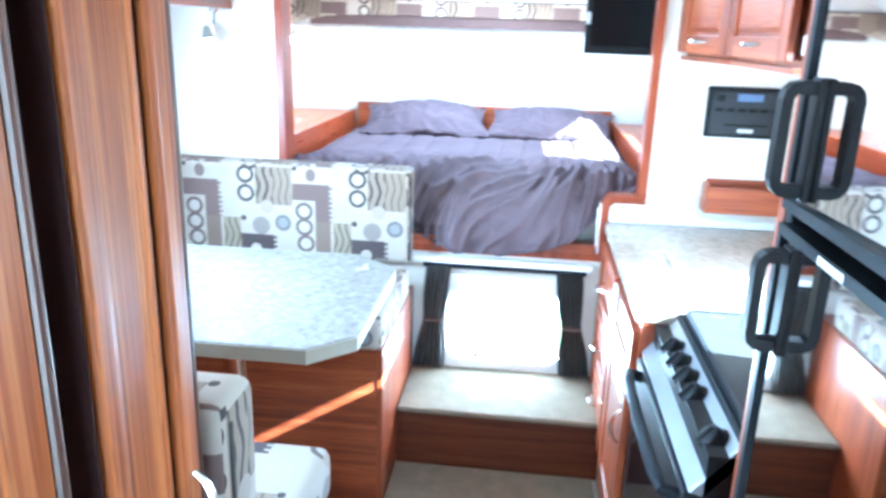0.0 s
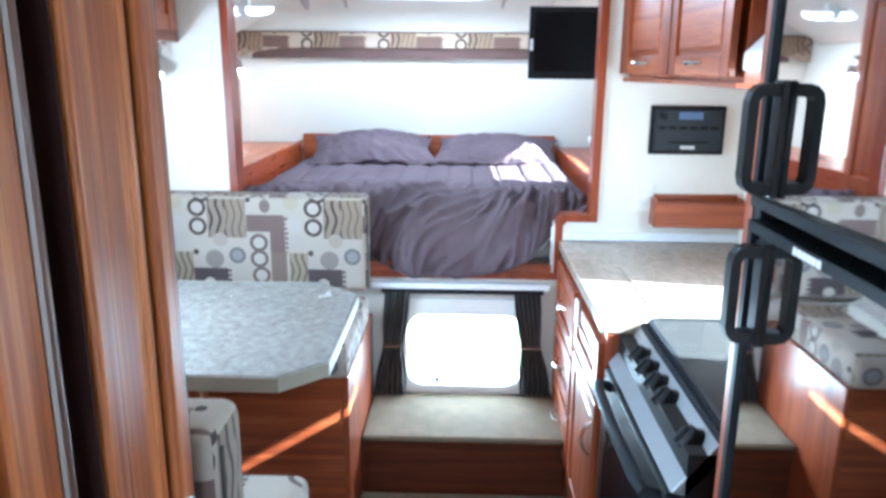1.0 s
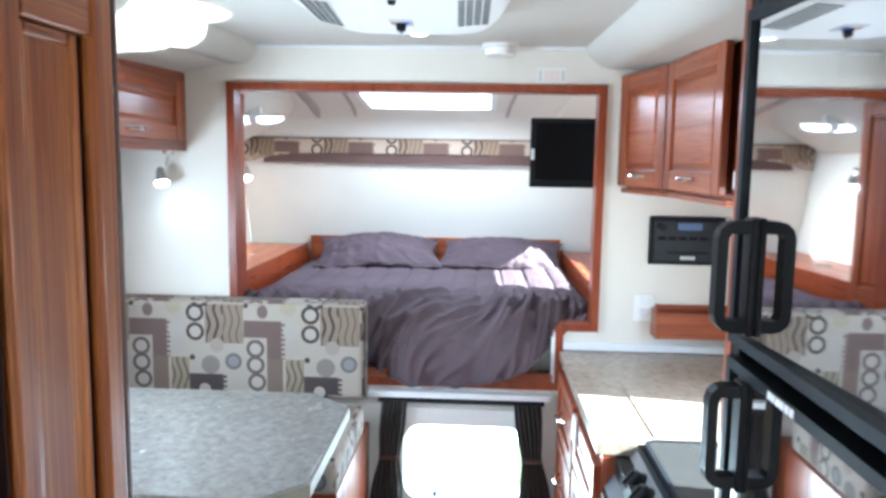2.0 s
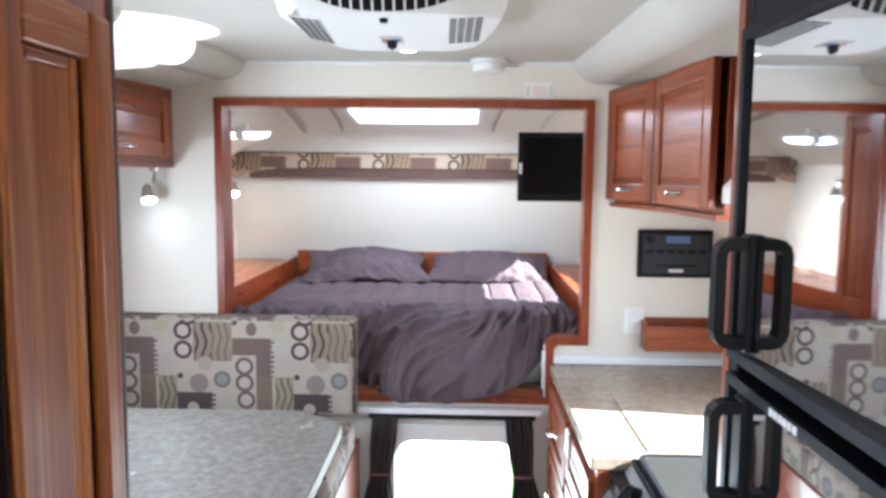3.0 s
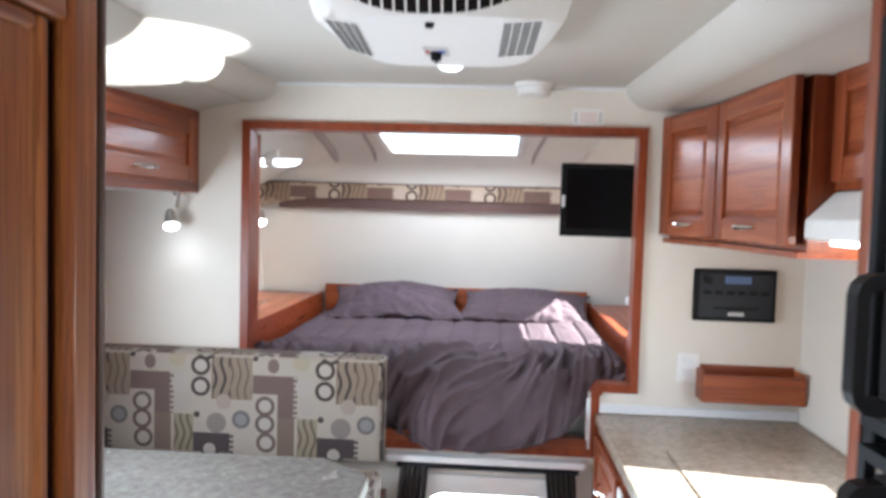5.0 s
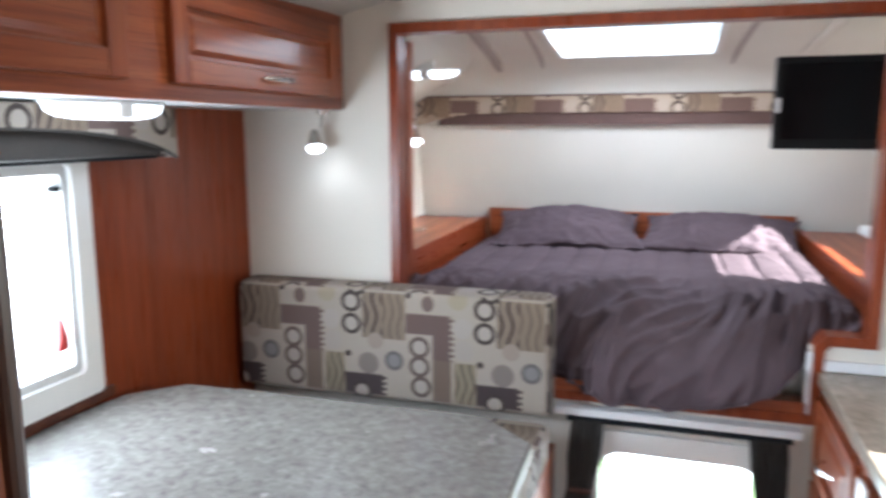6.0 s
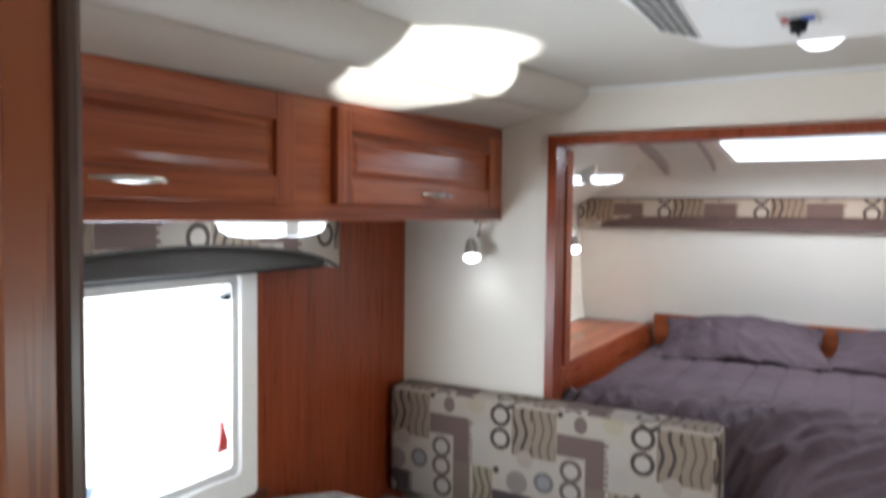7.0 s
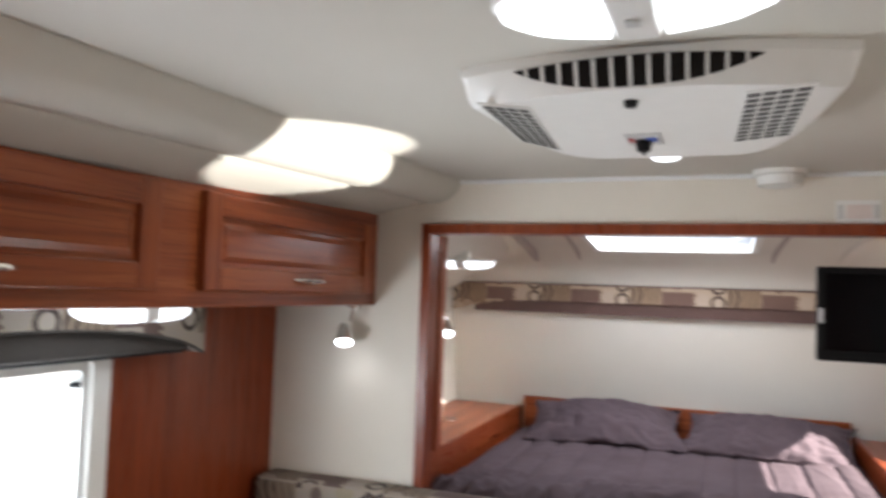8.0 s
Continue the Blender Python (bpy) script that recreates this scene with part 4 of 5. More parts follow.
def bed_ledge(x0, x1, inner, label, lip=0.988, ya=YF + 0.056):
    l = thing("bedside_ledge", label, "shelf", ((x0 + x1) / 2, 3.45, 0.646), "bedside ledges")
    # darker panel wood puts the shade of the board's face into its colour
    part("front_board", box(*sorted((inner, inner + (0.018 if x1 > 0 else -0.018)))[:1], ya, 0.646, sorted((inner, inner + (0.018 if x1 > 0 else -0.018)))[1], 4.19, lip, 0.003), panel_y, l, "side board in darker red-brown wood for its shade")
    a, c_ = (x0, inner - 0.019) if x1 < 0 else (inner + 0.019, x1)
    part("top_board", box(a, ya, lip - 0.022, c_, 4.19, lip - 0.008), wood_y, l)
    part("cup_ring", ring_prism(arc((a + c_) / 2, 3.25, 0.045, 0.045, 0, 345, 23), arc((a + c_) / 2, 3.25, 0.036, 0.036, 0, 345, 23), "z", lip - 0.0075, lip - 0.002), chrome, l, "chrome ring set in the top")
    part("cup_ring", ring_prism(arc((a + c_) / 2, 3.62, 0.045, 0.045, 0, 345, 23), arc((a + c_) / 2, 3.62, 0.036, 0.036, 0, 345, 23), "z", lip - 0.0075, lip - 0.002), chrome, l, "chrome ring set in the top")
    return l


bed_ledge(NX0 + 0.002, -0.72, -0.772, "cherry wood ledge with a raised lip beside the bed", ya=3.062)
bed_ledge(0.74, NX1 - 0.002, 0.658, "cherry wood ledge beside the bed, lit by the sun", 0.975)
solid("headboard", box(-0.762, 4.192, 0.88, 0.655, 4.208, 1.03, 0.003), wood_x, "low cherry wood headboard behind the pillows", "headboard")

# ---- windows, lamps and small things ----
# dinette window with its cream frame, hinged pane and red latch
w = thing("window_1", "dinette window in a cream plastic frame, blown bright by daylight", "window", (XL, 1.63, WZ0), kind="structure")
o, i_ = rounded(1.262, 0.800, 1.988, 1.375, 0.014), rounded(1.318, 0.862, 1.935, 1.345, 0.014)
part("window_frame", ring_prism(o, i_, "x", XL + 0.001, XL + 0.020), white_plastic, w, "cream plastic frame")
part("sash", ring_prism(rounded(1.318, 0.862, 1.935, 1.345, 0.014), rounded(1.338, 0.882, 1.917, 1.325, 0.012), "x", XL - 0.032, XL + 0.008), print_grey, w, "grey sash seal")
p = part("pane", prism(rounded(1.330, 0.874, 1.928, 1.333, 0.02), "x", XL - 0.026, XL - 0.021), pane_glass, w)
p.visible_shadow = False
part("latch", prism([(1.872, 0.925), (1.905, 0.925), (1.905, 0.95), (1.893, 1.0), (1.886, 1.0), (1.880, 0.95)], "x", XL - 0.018, XL + 0.006, 0.002), red_plastic, w, "red plastic latch")
part("latch", box(XL - 0.018, 1.90, 1.285, XL + 0.004, 1.925, 1.297, 0.003), black_plastic, w, "black window catch")


va = thing("valance", "patterned fabric valance with an arched edge over the window", "valance", (XL + 0.05, 1.63, 1.36), "valances")
n = 26
low_edge = [(1.20 + (2.20 - 1.20) * k / n, 1.352 + 0.072 * math.sin(math.pi * min(1.0, max(0.0, (k / n - 0.02) / 0.96))) ** 0.5) for k in range(n + 1)]
bm = bmesh.new()
for (ya, za), (yb, zb) in zip(low_edge, low_edge[1:]):
    prism([(ya, za), (yb, zb), (yb, 1.474), (ya, 1.474)], "x", XL + 0.095, XL + 0.107, bm=bm)
bmesh.ops.remove_doubles(bm, verts=bm.verts, dist=0.0003)
part("front_panel", uv_box(bm, 1.73, 1.44), fabric, va, "patterned front panel")
part("end_panel", uv_box(box(XL + 0.001, 2.190, 1.352, XL + 0.095, 2.200, 1.474, 0.002), 0.2, 1.43), fabric, va)
part("end_panel", uv_box(box(XL + 0.001, 1.200, 1.352, XL + 0.095, 1.210, 1.474, 0.002), 0.2, 1.43), fabric, va)
part("edge_piping", tube([(XL + 0.103, y, z) for y, z in low_edge], 0.005, 6), curtain_cloth, va, "dark piping")
bs = thing("roller_shade", "dark pleated shade drawn up over the dinette window", "shade", (XL + 0.03, 1.63, 1.34))
part("cloth", box(XL + 0.022, 1.225, 1.358, XL + 0.078, 2.180, 1.470, 0.010, seg=3), shade_cloth, bs, "", True)
part("bottom_bar", box(XL + 0.024, 1.225, 1.350, XL + 0.060, 2.180, 1.3575, 0.002), black_frame, bs)

solid("trim_12", box(XL + 0.001, 1.20, 0.772, XL + 0.013, 2.03, 0.798, 0.002), step_wood, "thin dark strip along the wall over the table", "trim", kind="structure")

# lamps under the dinette cabinet
l = thing("ceiling_light", "oval double lamp, lit, under the dinette cabinet", "lamp", (-1.0, 1.86, 1.44), "double lamps")


def double_lamp(parent, cx, cy, zt, ln, wd, axis, deep):
    """Two frosted half-oval lenses on a white base with a bridge between them."""
    def outline(a0, a1, k):
        pts = [(k * ln / 2 * math.cos(radians(a)), k * wd / 2 * math.sin(radians(a))) for a in range(a0, a1 + 1, 12)]
        return [(cx + (p if axis == "x" else q), cy + (q if axis == "x" else p)) for p, q in pts]
    part("base", prism(outline(0, 348, 1.0), "z", zt - 0.008, zt, 0.002), white_plastic, parent)
    for s in (1, -1):
        bm = bmesh.new()
        rings = []
        for k, dz in ((0.95, 0.0), (0.92, 0.45), (0.78, 0.8), (0.5, 0.98), (0.12, 1.0)):
            row = []
            for a in range(-90, 91, 12):
                p = s * max(0.03, abs(k * ln / 2 * math.cos(radians(a)))) if abs(a) < 90 else s * 0.03 * ln / 0.3
                p = s * max(abs(p), 0.018)
                q = k * wd / 2 * math.sin(radians(a))
                row.append(bm.verts.new((cx + (p if axis == "x" else q), cy + (q if axis == "x" else p), zt - 0.008 - deep * dz)))
            rings.append(row)
        for a, b in zip(rings, rings[1:]):
            for k in range(len(a)):
                bm.faces.new((a[k], a[(k + 1) % len(a)], b[(k + 1) % len(b)], b[k]))
        bm.faces.new(rings[-1])
        bmesh.ops.recalc_face_normals(bm, faces=bm.faces)
        part("lens", bm, lamp_glow, parent, "lit frosted lens", True)
    bw = 0.022
    bx_ = (cx - bw, cy - wd * 0.42, cx + bw, cy + wd * 0.42) if axis == "x" else (cx - wd * 0.42, cy - bw, cx + wd * 0.42, cy + bw)
    br = part("bridge", box(bx_[0], bx_[1], zt - 0.010 - deep * 0.85, bx_[2], bx_[3], zt - 0.004, 0.006, seg=3), white_plastic, parent)
    part("switch", box(cx - 0.007, cy - 0.007, zt - 0.014 - deep * 0.85, cx + 0.007, cy + 0.007, zt - 0.0095 - deep * 0.85, 0.002), print_grey, br)


double_lamp(l, -1.0, 1.86, 1.4795, 0.33, 0.12, "y", 0.03)
l = thing("ceiling_light", "oval double lamp, lit, on the ceiling behind the air conditioner", "lamp", (0.06, 1.31, 1.77), "double lamps")
double_lamp(l, 0.052, 1.330, ceil_z(1.330) - 0.001, 0.268, 0.128, "x", 0.022)


def spot_lamp(mount, bulb, label, watts=0.08):
    m, q = Vector(mount), Vector(bulb)
    s = thing("spot_lamp", label, "lamp", mount, "spot lamps")
    part("mount", tube([m, m + Vector((0, 0, -0.012))], 0.020, 14), chrome, s, "", True)
    part("stem", tube([m + Vector((0, 0, -0.01)), m + (q - m) * 0.45 + Vector((0.004, 0, 0))], 0.006, 8), chrome, s, "", True)
    d = Vector((0.25, -0.35, -0.9)).normalized()
    hd = part("head", tube([q - d * 0.062, q - d * 0.05, q - d * 0.02, q - d * 0.004], [0.010, 0.017, 0.022, 0.029], 16), chrome, s, "brushed nickel head", True)
    part("bulb", tube([q - d * 0.0035, q + d * 0.004], [0.026, 0.020], 16), bulb_glow, hd, "lit bulb", True)
    lamp = new("spot_bulb_light", bpy.data.lights.new("spot_bulb_light", "SPOT"))
    lamp.data.energy, lamp.data.spot_size, lamp.data.spot_blend, lamp.data.shadow_soft_size = watts, radians(165), 1.0, 0.03
    lamp.matrix_world = look(q + d * 0.012, q + d + Vector((0, 0.25, 0)))
    return s


spot_lamp((-0.90, 2.635, 1.479), (-0.913, 2.607, 1.362), "small brushed nickel spot lamp, lit, under the dinette cabinet")
spot_lamp((-0.80, 3.12, 1.46), (-0.782, 3.125, 1.372), "small brushed nickel spot lamp, lit, beside the bed", 0.025)
l = thing("ceiling_light", "long double lamp, lit, low on the ceiling over the bed", "lamp", (-0.86, 3.44, 1.62), "double lamps")
double_lamp(l, -0.84, 3.44, 1.655, 0.28, 0.09, "x", 0.03)
part("bracket", box(-0.87, 3.425, 1.656, -0.81, 3.455, 1.69, 0.003), white_plastic, l)

slot_grey = plain("grey_slot", (0.075, 0.075, 0.072), 0.7)
# air conditioner shroud on the ceiling
ac = thing("air_conditioner", "white ceiling air conditioner with louvred vents and a control knob", "air conditioner", (0.04, 1.7, 1.765))
outl = [(1.455, 0.10), (1.460, 0.16), (1.470, 0.20), (1.50, 0.222), (1.56, 0.224), (1.70, 0.211), (1.82, 0.193), (1.90, 0.172), (1.935, 0.150), (1.952, 0.125), (1.958, 0.10)]
loop = [(0.040 + h, y) for y, h in outl] + [(0.040 - h, y) for y, h in reversed(outl)]


def shrink(k, cx=0.040, cy=1.69):
    return [(cx + (x - cx) * k, cy + (y - cy) * k) for x, y in loop]


def ac_rear(x):
    return 1.515 + 0.9 * (x - 0.035) ** 2


def ac_z(x, y):
    return 1.768 + 1.8 * max(0.0, ac_rear(x) - y)


bm = bmesh.new()
rows = []
for k, z in ((1.03, 1.822), (1.03, 1.806), (1.012, 1.792), (0.995, 1.779), (0.975, 1.770), (0.955, 1.768)):
    row = []
    for x, y in shrink(k):
        y = max(y, ac_rear(x) - 0.034 / 1.8)
        row.append(bm.verts.new((x, y, min(1.824, max(z, ac_z(x, y))))))
    rows.append(row)
for a, b in zip(rows, rows[1:]):
    for k in range(len(a)):
        bm.faces.new((a[k], a[(k + 1) % len(a)], b[(k + 1) % len(b)], b[k]))
bm.faces.new(rows[0])
# underside and steep rear face, strip by strip
nl = len(outl)
last = rows[-1]
nx = 24
strips = []
for k in range(nl):
    a, b = last[k].co, last[2 * nl - 1 - k].co
    row = [last[k]]
    for q in range(1, nx):
        x = a.x + (b.x - a.x) * q / nx
        y = a.y
        if k < 5:
            lift = (0.034, 0.034, 0.020, 0.008, 0.0)[k]
            y = ac_rear(x) - lift / 1.8
            y = y + (a.y - y) * abs(2 * q / nx - 1) ** 8
        row.append(bm.verts.new((x, y - (0.0006 if k == 0 else 0), ac_z(x, y))))
    strips.append(row + [last[2 * nl - 1 - k]])
for a, b in zip(strips, strips[1:]):
    for q in range(nx):
        bm.faces.new((a[q], a[q + 1], b[q + 1], b[q]))
bmesh.ops.recalc_face_normals(bm, faces=bm.faces)
part("shroud", bm, white_plastic, ac, "", True)

# rear outlet: dark mouth in the steep rear face, with white fins
bm = bmesh.new()
n = 24
mouth = []
for k in range(n + 1):
    a = -1 + 2 * k / n
    x = 0.030 + 0.140 * a
    mouth.append((x, 0.003 + 0.027 * abs(a) ** 2.4, 0.034 - 0.003 * a * a))


def on_rear(x, h, out):
    return Vector((x, ac_rear(x) - h / 1.8 - 0.87 * out, 1.768 + h - 0.48 * out))


ra = [bm.verts.new(on_rear(x, lo_, 0.0025)) for x, lo_, hi_ in mouth]
rb = [bm.verts.new(on_rear(x, max(hi_, lo_ + 0.0004), 0.0025)) for x, lo_, hi_ in mouth]
for k in range(n):
    bm.faces.new((ra[k], ra[k + 1], rb[k + 1], rb[k]))
bm.normal_update()
bmesh.ops.solidify(bm, geom=bm.faces[:], thickness=0.0015)
vent = part("outlet_vent", bm, dark_void, ac, "dark outlet mouth")
for k in range(13):
    a = -0.88 + 1.76 * k / 12
    x = 0.030 + 0.140 * a
    lo_, hi_ = 0.003 + 0.027 * abs(a) ** 2.4, 0.034 - 0.003 * a * a
    bm = bmesh.new()
    vs = [bm.verts.new(on_rear(x + dx, h, out)) for h in (lo_, hi_) for dx, out in ((-0.0017, 0.003), (0.0017, 0.003), (0.0017, 0.0075), (-0.0017, 0.0075))]
    bm.faces.new(vs[:4]), bm.faces.new(vs[4:])
    for q in range(4):
        bm.faces.new((vs[q], vs[(q + 1) % 4], vs[4 + (q + 1) % 4], vs[4 + q]))
    bmesh.ops.recalc_face_normals(bm, faces=bm.faces)
    part("fin", bm, white_plastic, vent)
for quad in (((0.152, 1.555), (0.226, 1.535), (0.222, 1.805), (0.142, 1.842)), ((-0.104, 1.572), (-0.162, 1.535), (-0.166, 1.770), (-0.120, 1.855))):
    gr = part("side_grille", prism(quad, "z", 1.7662, 1.769, 0.0005), white_plastic, ac, "slotted intake grille")

    def inside(u, v):
        p = [Vector(q) for q in quad]
        return (p[0] * (1 - u) + p[1] * u) * (1 - v) + (p[3] * (1 - u) + p[2] * u) * v

    for r in range(4):
        for c_ in range(11):
            u0, v0 = 0.05 + 0.23 * r, 0.03 + 0.087 * c_
            part("slot", prism([tuple(inside(u, v)) for u, v in ((u0, v0), (u0 + 0.19, v0), (u0 + 0.19, v0 + 0.05), (u0, v0 + 0.05))], "z", 1.7652, 1.7665), slot_grey, gr)
part("screw", tube([(0.024, 1.569, 1.768), (0.024, 1.569, 1.760)], [0.009, 0.007], 10), black_plastic, ac)
part("dial_plate", box(-0.007, 1.752, 1.7655, 0.044, 1.830, 1.7685, 0.001), print_grey, ac, "printed dial plate")
part("dial_mark", box(0.022, 1.775, 1.764, 0.038, 1.800, 1.7660), blue_plastic, ac, "blue cold mark")
part("dial_mark", box(-0.003, 1.775, 1.764, 0.005, 1.800, 1.7660), red_plastic, ac, "red heat mark")
kn = part("dial_knob", tube([(0.018, 1.795, 1.766), (0.018, 1.795, 1.749)], [0.013, 0.010], 14), black_plastic, ac, "black control knob", True)
part("pointer", box(0.0155, 1.783, 1.745, 0.0205, 1.809, 1.751, 0.002), black_plastic, kn)
l = thing("puck_light", "small round lit lamp on the ceiling by the front wall", "lamp", (0.06, 2.15, 1.80))
part("rim", tube([(0.022, 2.20, ceil_z(2.20)), (0.022, 2.20, ceil_z(2.20) - 0.012)], [0.05, 0.045], 20), white_plastic, l, "", True)
part("lens", tube([(0.022, 2.20, ceil_z(2.20) - 0.012), (0.022, 2.20, ceil_z(2.20) - 0.028)], [0.042, 0.022], 20), lamp_glow, l, "lit lens", True)

# alarm, notice, stereo, outlet, tray on the front wall
a = thing("smoke_alarm", "round white alarm under the ceiling", "alarm", (0.262, 2.62, 1.80))
part("body", tube([(0.262, 2.615, ceil_z(2.6)), (0.262, 2.615, ceil_z(2.6) - 0.012), (0.262, 2.615, ceil_z(2.6) - 0.016), (0.262, 2.615, ceil_z(2.6) - 0.038)], [0.062, 0.062, 0.054, 0.050], 24), white_plastic, a, "", True)
part("band", tube([(0.262, 2.615, ceil_z(2.6) - 0.0125), (0.262, 2.615, ceil_z(2.6) - 0.0155)], 0.0605, 24), print_grey, a)
st = thing("wall_notice", "small printed notice with a faded red block on the wall", "sticker", (0.441, YF, 1.72))
part("sheet", box(0.392, YF - 0.003, 1.727, 0.489, YF - 0.0005, 1.783), white_plastic, st)
part("print_block", box(0.415, YF - 0.0045, 1.738, 0.470, YF - 0.0028, 1.772), print_red, st)
for k in range(2):
    part("print_bar", box(0.397 + 0.078 * k, YF - 0.0045, 1.738, 0.408 + 0.078 * k, YF - 0.0028, 1.772), print_grey, st)

so = thing("wall_stereo", "black wall-mounted stereo with a lit blue display", "stereo", (0.93, YF, 1.108))
part("faceplate", box(0.799, YF - 0.016, 1.109, 1.058, YF - 0.001, 1.277, 0.004), black_plastic, so)
face = part("unit", box(0.812, YF - 0.024, 1.122, 1.046, YF - 0.015, 1.266, 0.004), plain("stereo_grey", (0.03, 0.032, 0.036), 0.4), so)
part("display", box(0.893, YF - 0.0265, 1.232, 0.975, YF - 0.0235, 1.256), display_glow, face, "lit blue display")
part("disc_slot", box(0.860, YF - 0.0255, 1.150, 1.000, YF - 0.0235, 1.156), dark_void, face)
for k in range(6):
    part("button", box(0.826 + 0.036 * k, YF - 0.0275, 1.196, 0.852 + 0.036 * k, YF - 0.0235, 1.208, 0.002), black_plastic, face)
part("badge", box(0.905, YF - 0.0265, 1.1285, 0.955, YF - 0.0235, 1.1405, 0.001), print_grey, face, "pale badge")
part("dial", tube([(0.838, YF - 0.023, 1.242), (0.838, YF - 0.036, 1.242)], 0.013, 14), black_plastic, face, "", True)
ou = thing("wall_outlet", "white double wall outlet above the worktop", "outlet", (0.797, YF, 0.905))
pl = part("plate", box(0.757, YF - 0.007, 0.903, 0.829, YF - 0.0005, 1.000, 0.003), white_plastic, ou)
for z in (0.925, 0.962):
    part("socket", box(0.776, YF - 0.0095, z, 0.810, YF - 0.0065, z + 0.028, 0.004), white_trim, pl)
tr = thing("wall_tray", "open cherry wood tray fixed to the wall", "tray", (0.98, 2.64, 0.858))
part("front_board", box(0.820, 2.598, 0.858, 1.140, 2.610, 0.948, 0.003), wood_x, tr)
part("end_board", box(0.820, 2.610, 0.858, 0.832, YF - 0.001, 0.956, 0.003), wood_y, tr)
part("end_board", box(1.128, 2.610, 0.858, 1.140, YF - 0.001, 0.956, 0.003), wood_y, tr)
part("base_board", box(0.832, 2.610, 0.858, 1.128, YF - 0.001, 0.870), wood_x, tr)
part("back_board", box(0.832, YF - 0.010, 0.870, 1.128, YF - 0.001, 0.966), wood_x, tr)

# low front window, its rail and tied-back curtains
solid("window_shelf", box(-0.186, YF - 0.045, 0.606, 0.470, YF - 0.0005, 0.628, 0.003), white_trim, "pale ledge under the bed over the low window", "ledge", kind="structure")
w = thing("window_2", "low front window with rounded cream frame, blown bright", "window", (0.16, YF, 0.18), kind="structure")
part("window_frame", ring_prism(rounded(-0.095, 0.180, 0.415, 0.560, 0.06), rounded(-0.058, 0.212, 0.380, 0.496, 0.066), "y", YF - 0.016, YF + 0.052), white_plastic, w, "rounded cream frame")
p = part("pane", prism(rounded(-0.064, 0.203, 0.386, 0.517, 0.055), "y", YF + 0.030, YF + 0.034), pane_glass, w)
p.visible_shadow = False
part("latch", box(0.052, YF - 0.018, 0.222, 0.064, YF + 0.030, 0.240, 0.003), curtain_cloth, w, "small dark catch")
w = thing("window_4", "small side window of the bed space in a cream frame", "window", (NX0, 3.335, 1.06), kind="structure")
part("window_frame", ring_prism(rounded(3.09, 1.11, 3.58, 1.45, 0.03), rounded(3.13, 1.15, 3.54, 1.41, 0.03), "x", NX0 + 0.001, NX0 + 0.016), white_plastic, w, "cream plastic frame")
p = part("pane", prism(rounded(3.12, 1.14, 3.55, 1.42, 0.03), "x", NX0 - 0.03, NX0 - 0.026), pane_glass, w)
p.visible_shadow = False


def curtain(x_in, x_out, xb_in, xb_out, label):
    """A gathered curtain, narrow in the middle where it is tied."""
    c = thing("curtain", label, "curtain", ((x_in + x_out) / 2, YF - 0.03, 0.185), "low window curtains")
    bm = bmesh.new()
    nz, nx = 26, 30
    rows = []
    for j in range(nz + 1):
        q = j / nz
        z = 0.594 - 0.408 * q
        tie = math.exp(-((q - 0.52) / 0.2) ** 2)
        lo_, hi_ = x_in + (xb_in - x_in) * q, x_out + (xb_out - x_out) * q
        m = (lo_ + hi_) / 2
        row = []
        for i in range(nx + 1):
            r = i / nx
            x = lo_ + (hi_ - lo_) * r
            x = m + (x - m) * (1 - 0.28 * tie)
            y = YF - 0.034 + 0.012 * math.sin(r * 2 * math.pi * 5.5 + 1.2 * math.sin(q * 4)) * (1 - 0.4 * tie)
            row.append(bm.verts.new((x, y, z)))
        rows.append(row)
    for a, b in zip(rows, rows[1:]):
        for k in range(nx):
            bm.faces.new((a[k], a[k + 1], b[k + 1], b[k]))
    bm.normal_update()
    bmesh.ops.solidify(bm, geom=bm.faces[:], thickness=0.004)
    part("cloth", bm, curtain_cloth, c, "", True)
    m = (x_in + x_out + xb_in + xb_out) / 4
    part("tie", box(m - 0.036, YF - 0.052, 0.370, m + 0.036, YF - 0.016, 0.385, 0.006), brown_cloth, c)
    return c


curtain(-0.137, -0.045, -0.183, -0.062, "dark curtain tied back beside the low window")
curtain(0.435, 0.345, 0.488, 0.378, "dark curtain tied back beside the low window")
solid("curtain_rod", tube([(-0.15, YF - 0.030, 0.594), (0.45, YF - 0.030, 0.594)], 0.009, 10), black_frame, "thin dark curtain rod under the ledge", "rod")

# roof hatch over the bed
w = thing("window_3", "square roof hatch over the bed, blown bright by daylight", "window", (-0.05, 3.5, 1.74), kind="structure")
bm = bmesh.new()
e = 0.022
for x0, x1, y0, y1 in ((SX0 - e, SX0 + 0.004, SY0 - e, SY1 + e), (SX1 - 0.004, SX1 + e, SY0 - e, SY1 + e), (SX0 + 0.004, SX1 - 0.004, SY0 - e, SY0 + 0.004), (SX0 + 0.004, SX1 - 0.004, SY1 - 0.004, SY1 + e)):
    zz = lambda y: 1.775 - (y - 3.30) * 0.0926
    vs = [bm.verts.new((x, y, zz(y) + dz)) for dz in (-0.006, 0.075) for x, y in ((x0, y0), (x1, y0), (x1, y1), (x0, y1))]
    bm.faces.new(vs[:4]), bm.faces.new(vs[4:])
    for q in range(4):
        bm.faces.new((vs[q], vs[(q + 1) % 4], vs[4 + (q + 1) % 4], vs[4 + q]))
bmesh.ops.recalc_face_normals(bm, faces=bm.faces)
part("hatch_frame", bm, white_plastic, w, "white hatch frame")
opal = glass_mat("opal_dome", (0.95, 0.97, 1.0), 0.5)
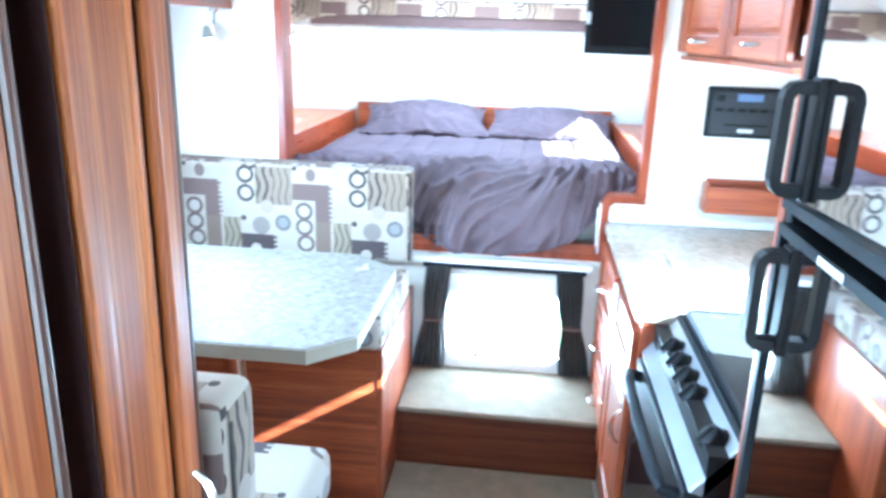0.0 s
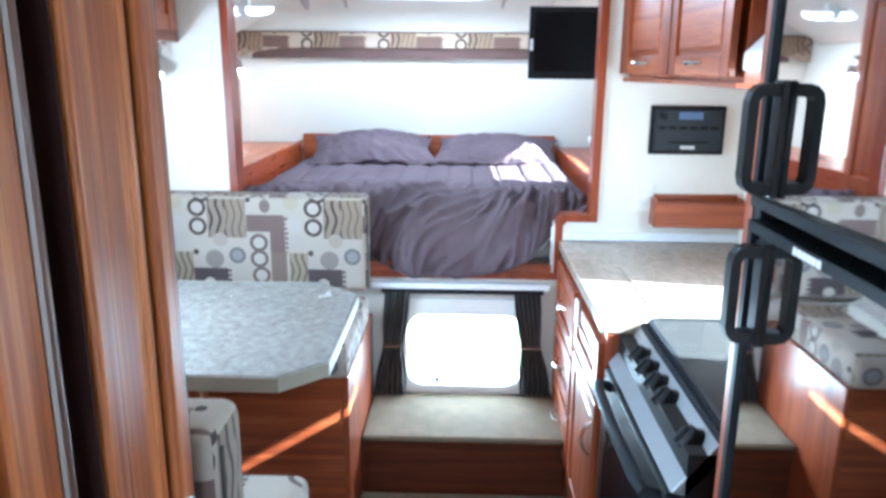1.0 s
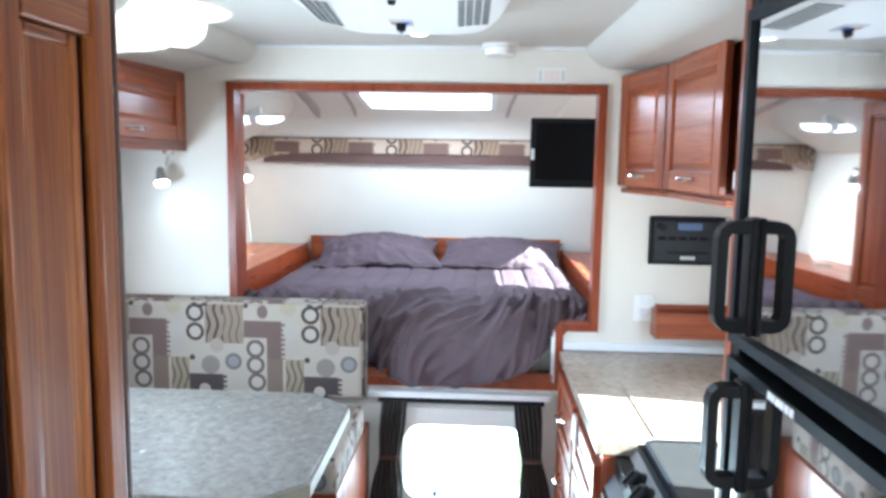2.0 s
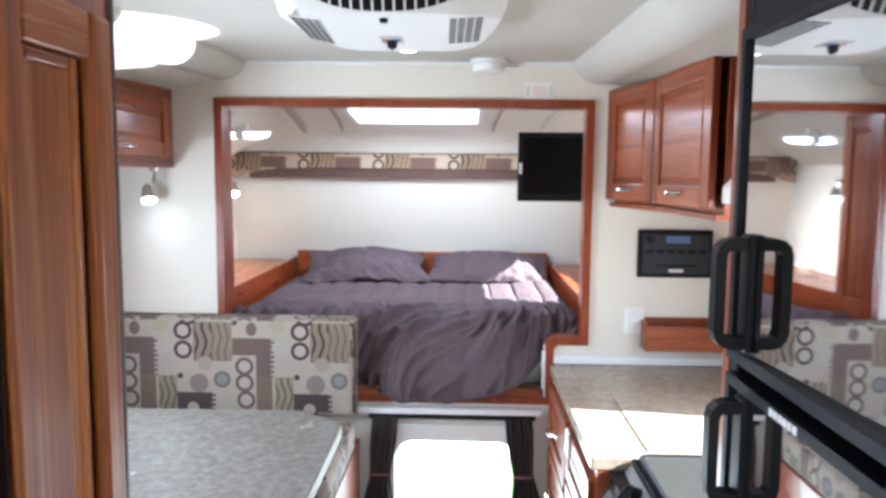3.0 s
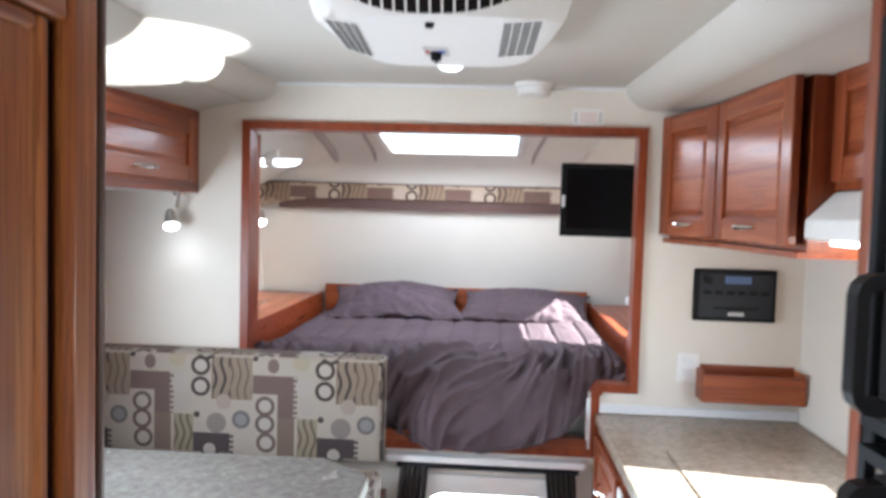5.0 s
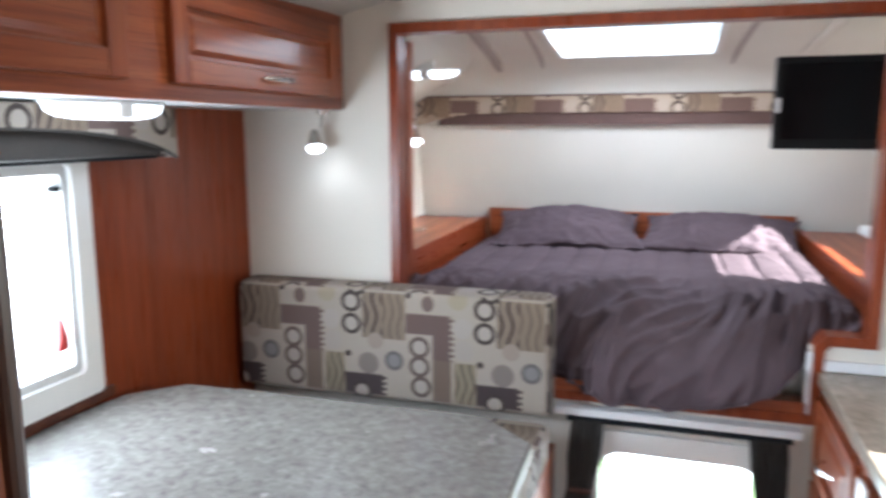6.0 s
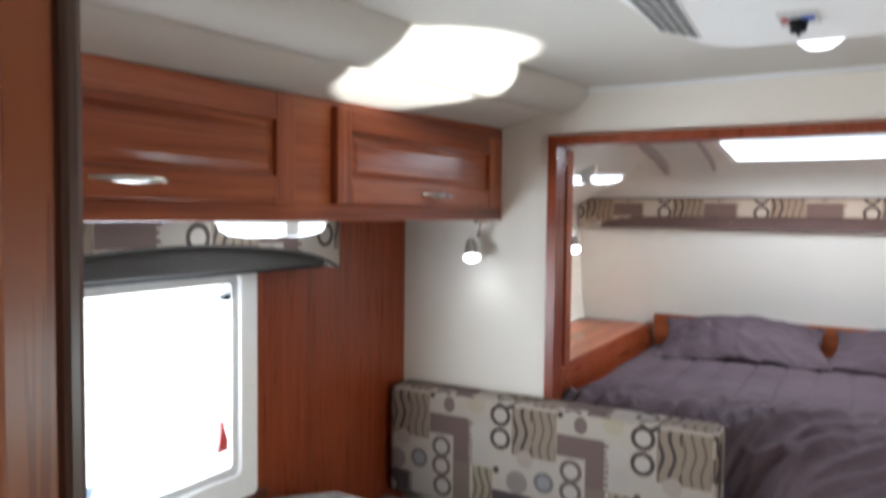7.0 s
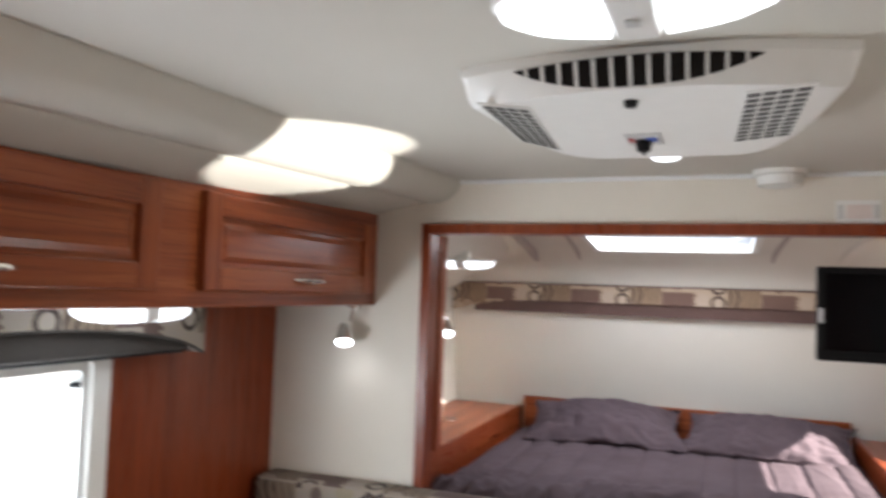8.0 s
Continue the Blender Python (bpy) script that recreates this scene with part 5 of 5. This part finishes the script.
p = part("pane", box(SX0 - 0.01, SY0 - 0.01, 1.825, SX1 + 0.01, SY1 + 0.01, 1.831), opal, w)

# fabric valance across the nose of the bed space
va = thing("valance", "tan patterned fabric valance with a brown skirt over the bed", "valance", (-0.1, 4.1, 1.42), "valances")
bm = bmesh.new()
xs = [-1.11 + 0.05 * k for k in range(44)]
low = [1.468 + 0.028 * (1 - math.exp(-((x + 1.11) / 0.22) ** 2)) - 0.03 * math.exp(-((x + 1.11) / 0.10) ** 2) for x in xs]
for k in range(len(xs) - 1):
    prism([(xs[k], low[k]), (xs[k + 1], low[k + 1]), (xs[k + 1], 1.572), (xs[k], 1.572)], "y", 4.085, 4.097, bm=bm)
bmesh.ops.remove_doubles(bm, verts=bm.verts, dist=0.0003)
part("front_panel", uv_box(bm, -0.704 + 0.005, 1.513), valance_fabric, va, "tan patterned front panel")
part("top_board", box(-1.11, 4.085, 1.5725, 1.03, 4.15, 1.580), brown_cloth, va)
part("skirt", prism([(4.098, 1.44), (4.106, 1.44), (4.106, 1.56), (4.098, 1.56)], "x", -1.0, 1.02), brown_cloth, va, "brown cloth skirt")

# television on a swing arm
tv = thing("television", "flat black television on a wall arm beside the bed", "television", (0.62, 3.18, 1.354))
part("housing", box(0.408, 3.178, 1.356, 0.862, 3.215, 1.642, 0.006), black_plastic, tv)
sc = part("screen", box(0.428, 3.1755, 1.385, 0.842, 3.1785, 1.625), plain("dark_screen", (0.006, 0.006, 0.007), 0.12), tv, "dark glossy screen")
part("bezel", ring_prism([(0.408, 1.356), (0.862, 1.356), (0.862, 1.642), (0.408, 1.642)], [(0.430, 1.387), (0.840, 1.387), (0.840, 1.623), (0.430, 1.623)], "y", 3.170, 3.178), black_plastic, tv)
part("label", box(0.4105, 3.1685, 1.470, 0.424, 3.1705, 1.515), white_print, tv, "small pale label")
part("arm", tube([(0.66, 3.21, 1.50), (0.85, 3.28, 1.50), (NX1 - 0.002, 3.28, 1.50)], 0.014, 10), black_plastic, tv, "", True)
part("cable", tube([(0.70, 3.20, 1.36), (0.74, 3.20, 1.30), (0.78, 3.22, 1.22), (0.80, 3.26, 1.10), (0.82, 3.3, 1.03)], 0.003, 6), white_plastic, tv, "thin cable", True)
cb = thing("bedside_cabinet", "small cherry cabinet with a white top beside the bed", "cabinet", (0.82, 2.915, 0.976))
part("carcass", box(0.680, 2.80, 0.976, 0.96, 3.03, 1.108, 0.003), wood_z, cb)
dr = part("drawer", box(0.664, 2.805, 0.982, 0.6795, 3.025, 1.100, 0.003), wood_y, cb)
part("knob", tube([(0.664, 2.915, 1.04), (0.650, 2.915, 1.04)], [0.006, 0.010], 12), chrome, dr, "", True)
part("top", box(0.648, 2.785, 1.109, 0.965, 3.045, 1.138, 0.008), white_plastic, cb, "white moulded top")

# tall cupboard and curtain track just inside the bed opening
bw = thing("bed_wardrobe", "tall narrow cherry wood cupboard with a framed door beside the bed", "wardrobe", (-0.92, 2.88, 0.646))
part("carcass", box(NX0 + 0.002, YF + 0.056, 0.646, -0.782, 3.06, 1.735), wood_z, bw)
panel_door(bw, -0.782, 1, YF + 0.060, 3.058, 0.93, 1.715, wood_z, wood_y, wood_z, 0.055)
part("kick_board", box(-0.7815, YF + 0.058, 0.646, -0.766, 3.058, 0.928, 0.002), wood_y, bw)
solid("curtain_track", box(-0.700, YF + 0.056, 0.95, -0.684, YF + 0.076, 1.694, 0.003), white_trim, "white vertical curtain track inside the bed opening", "track")


def sun_patch_curtain(edge, outer, label):
    """A gathered curtain added, unseen, to one side of the bed window to shape the sun patch; edge runs down its open
    side.
    """
    c = thing("curtain", label, "curtain", (NX1 - 0.03, outer, 1.04), "bed window curtains")
    bm = bmesh.new()
    rows = []
    for j in range(13):
        q = j / 12
        z = 1.46 - 0.42 * q
        e = edge[0] + (edge[1] - edge[0]) * min(1.0, q / 0.6)
        rows.append([bm.verts.new((NX1 - 0.028 + 0.009 * math.sin(i * 1.5), outer + (e - outer) * i / 20, z)) for i in range(21)])
    for a, b in zip(rows, rows[1:]):
        for k in range(20):
            bm.faces.new((a[k], a[k + 1], b[k + 1], b[k]))
    bm.normal_update()
    bmesh.ops.solidify(bm, geom=bm.faces[:], thickness=0.003)
    part("cloth", bm, brown_cloth, c, "", True)


sun_patch_curtain((3.27, 3.03), 2.96, "brown curtain added out of view to shape the sun patch on the bed")
sun_patch_curtain((3.86, 3.66), 3.94, "brown curtain added out of view to shape the sun patch on the bed")
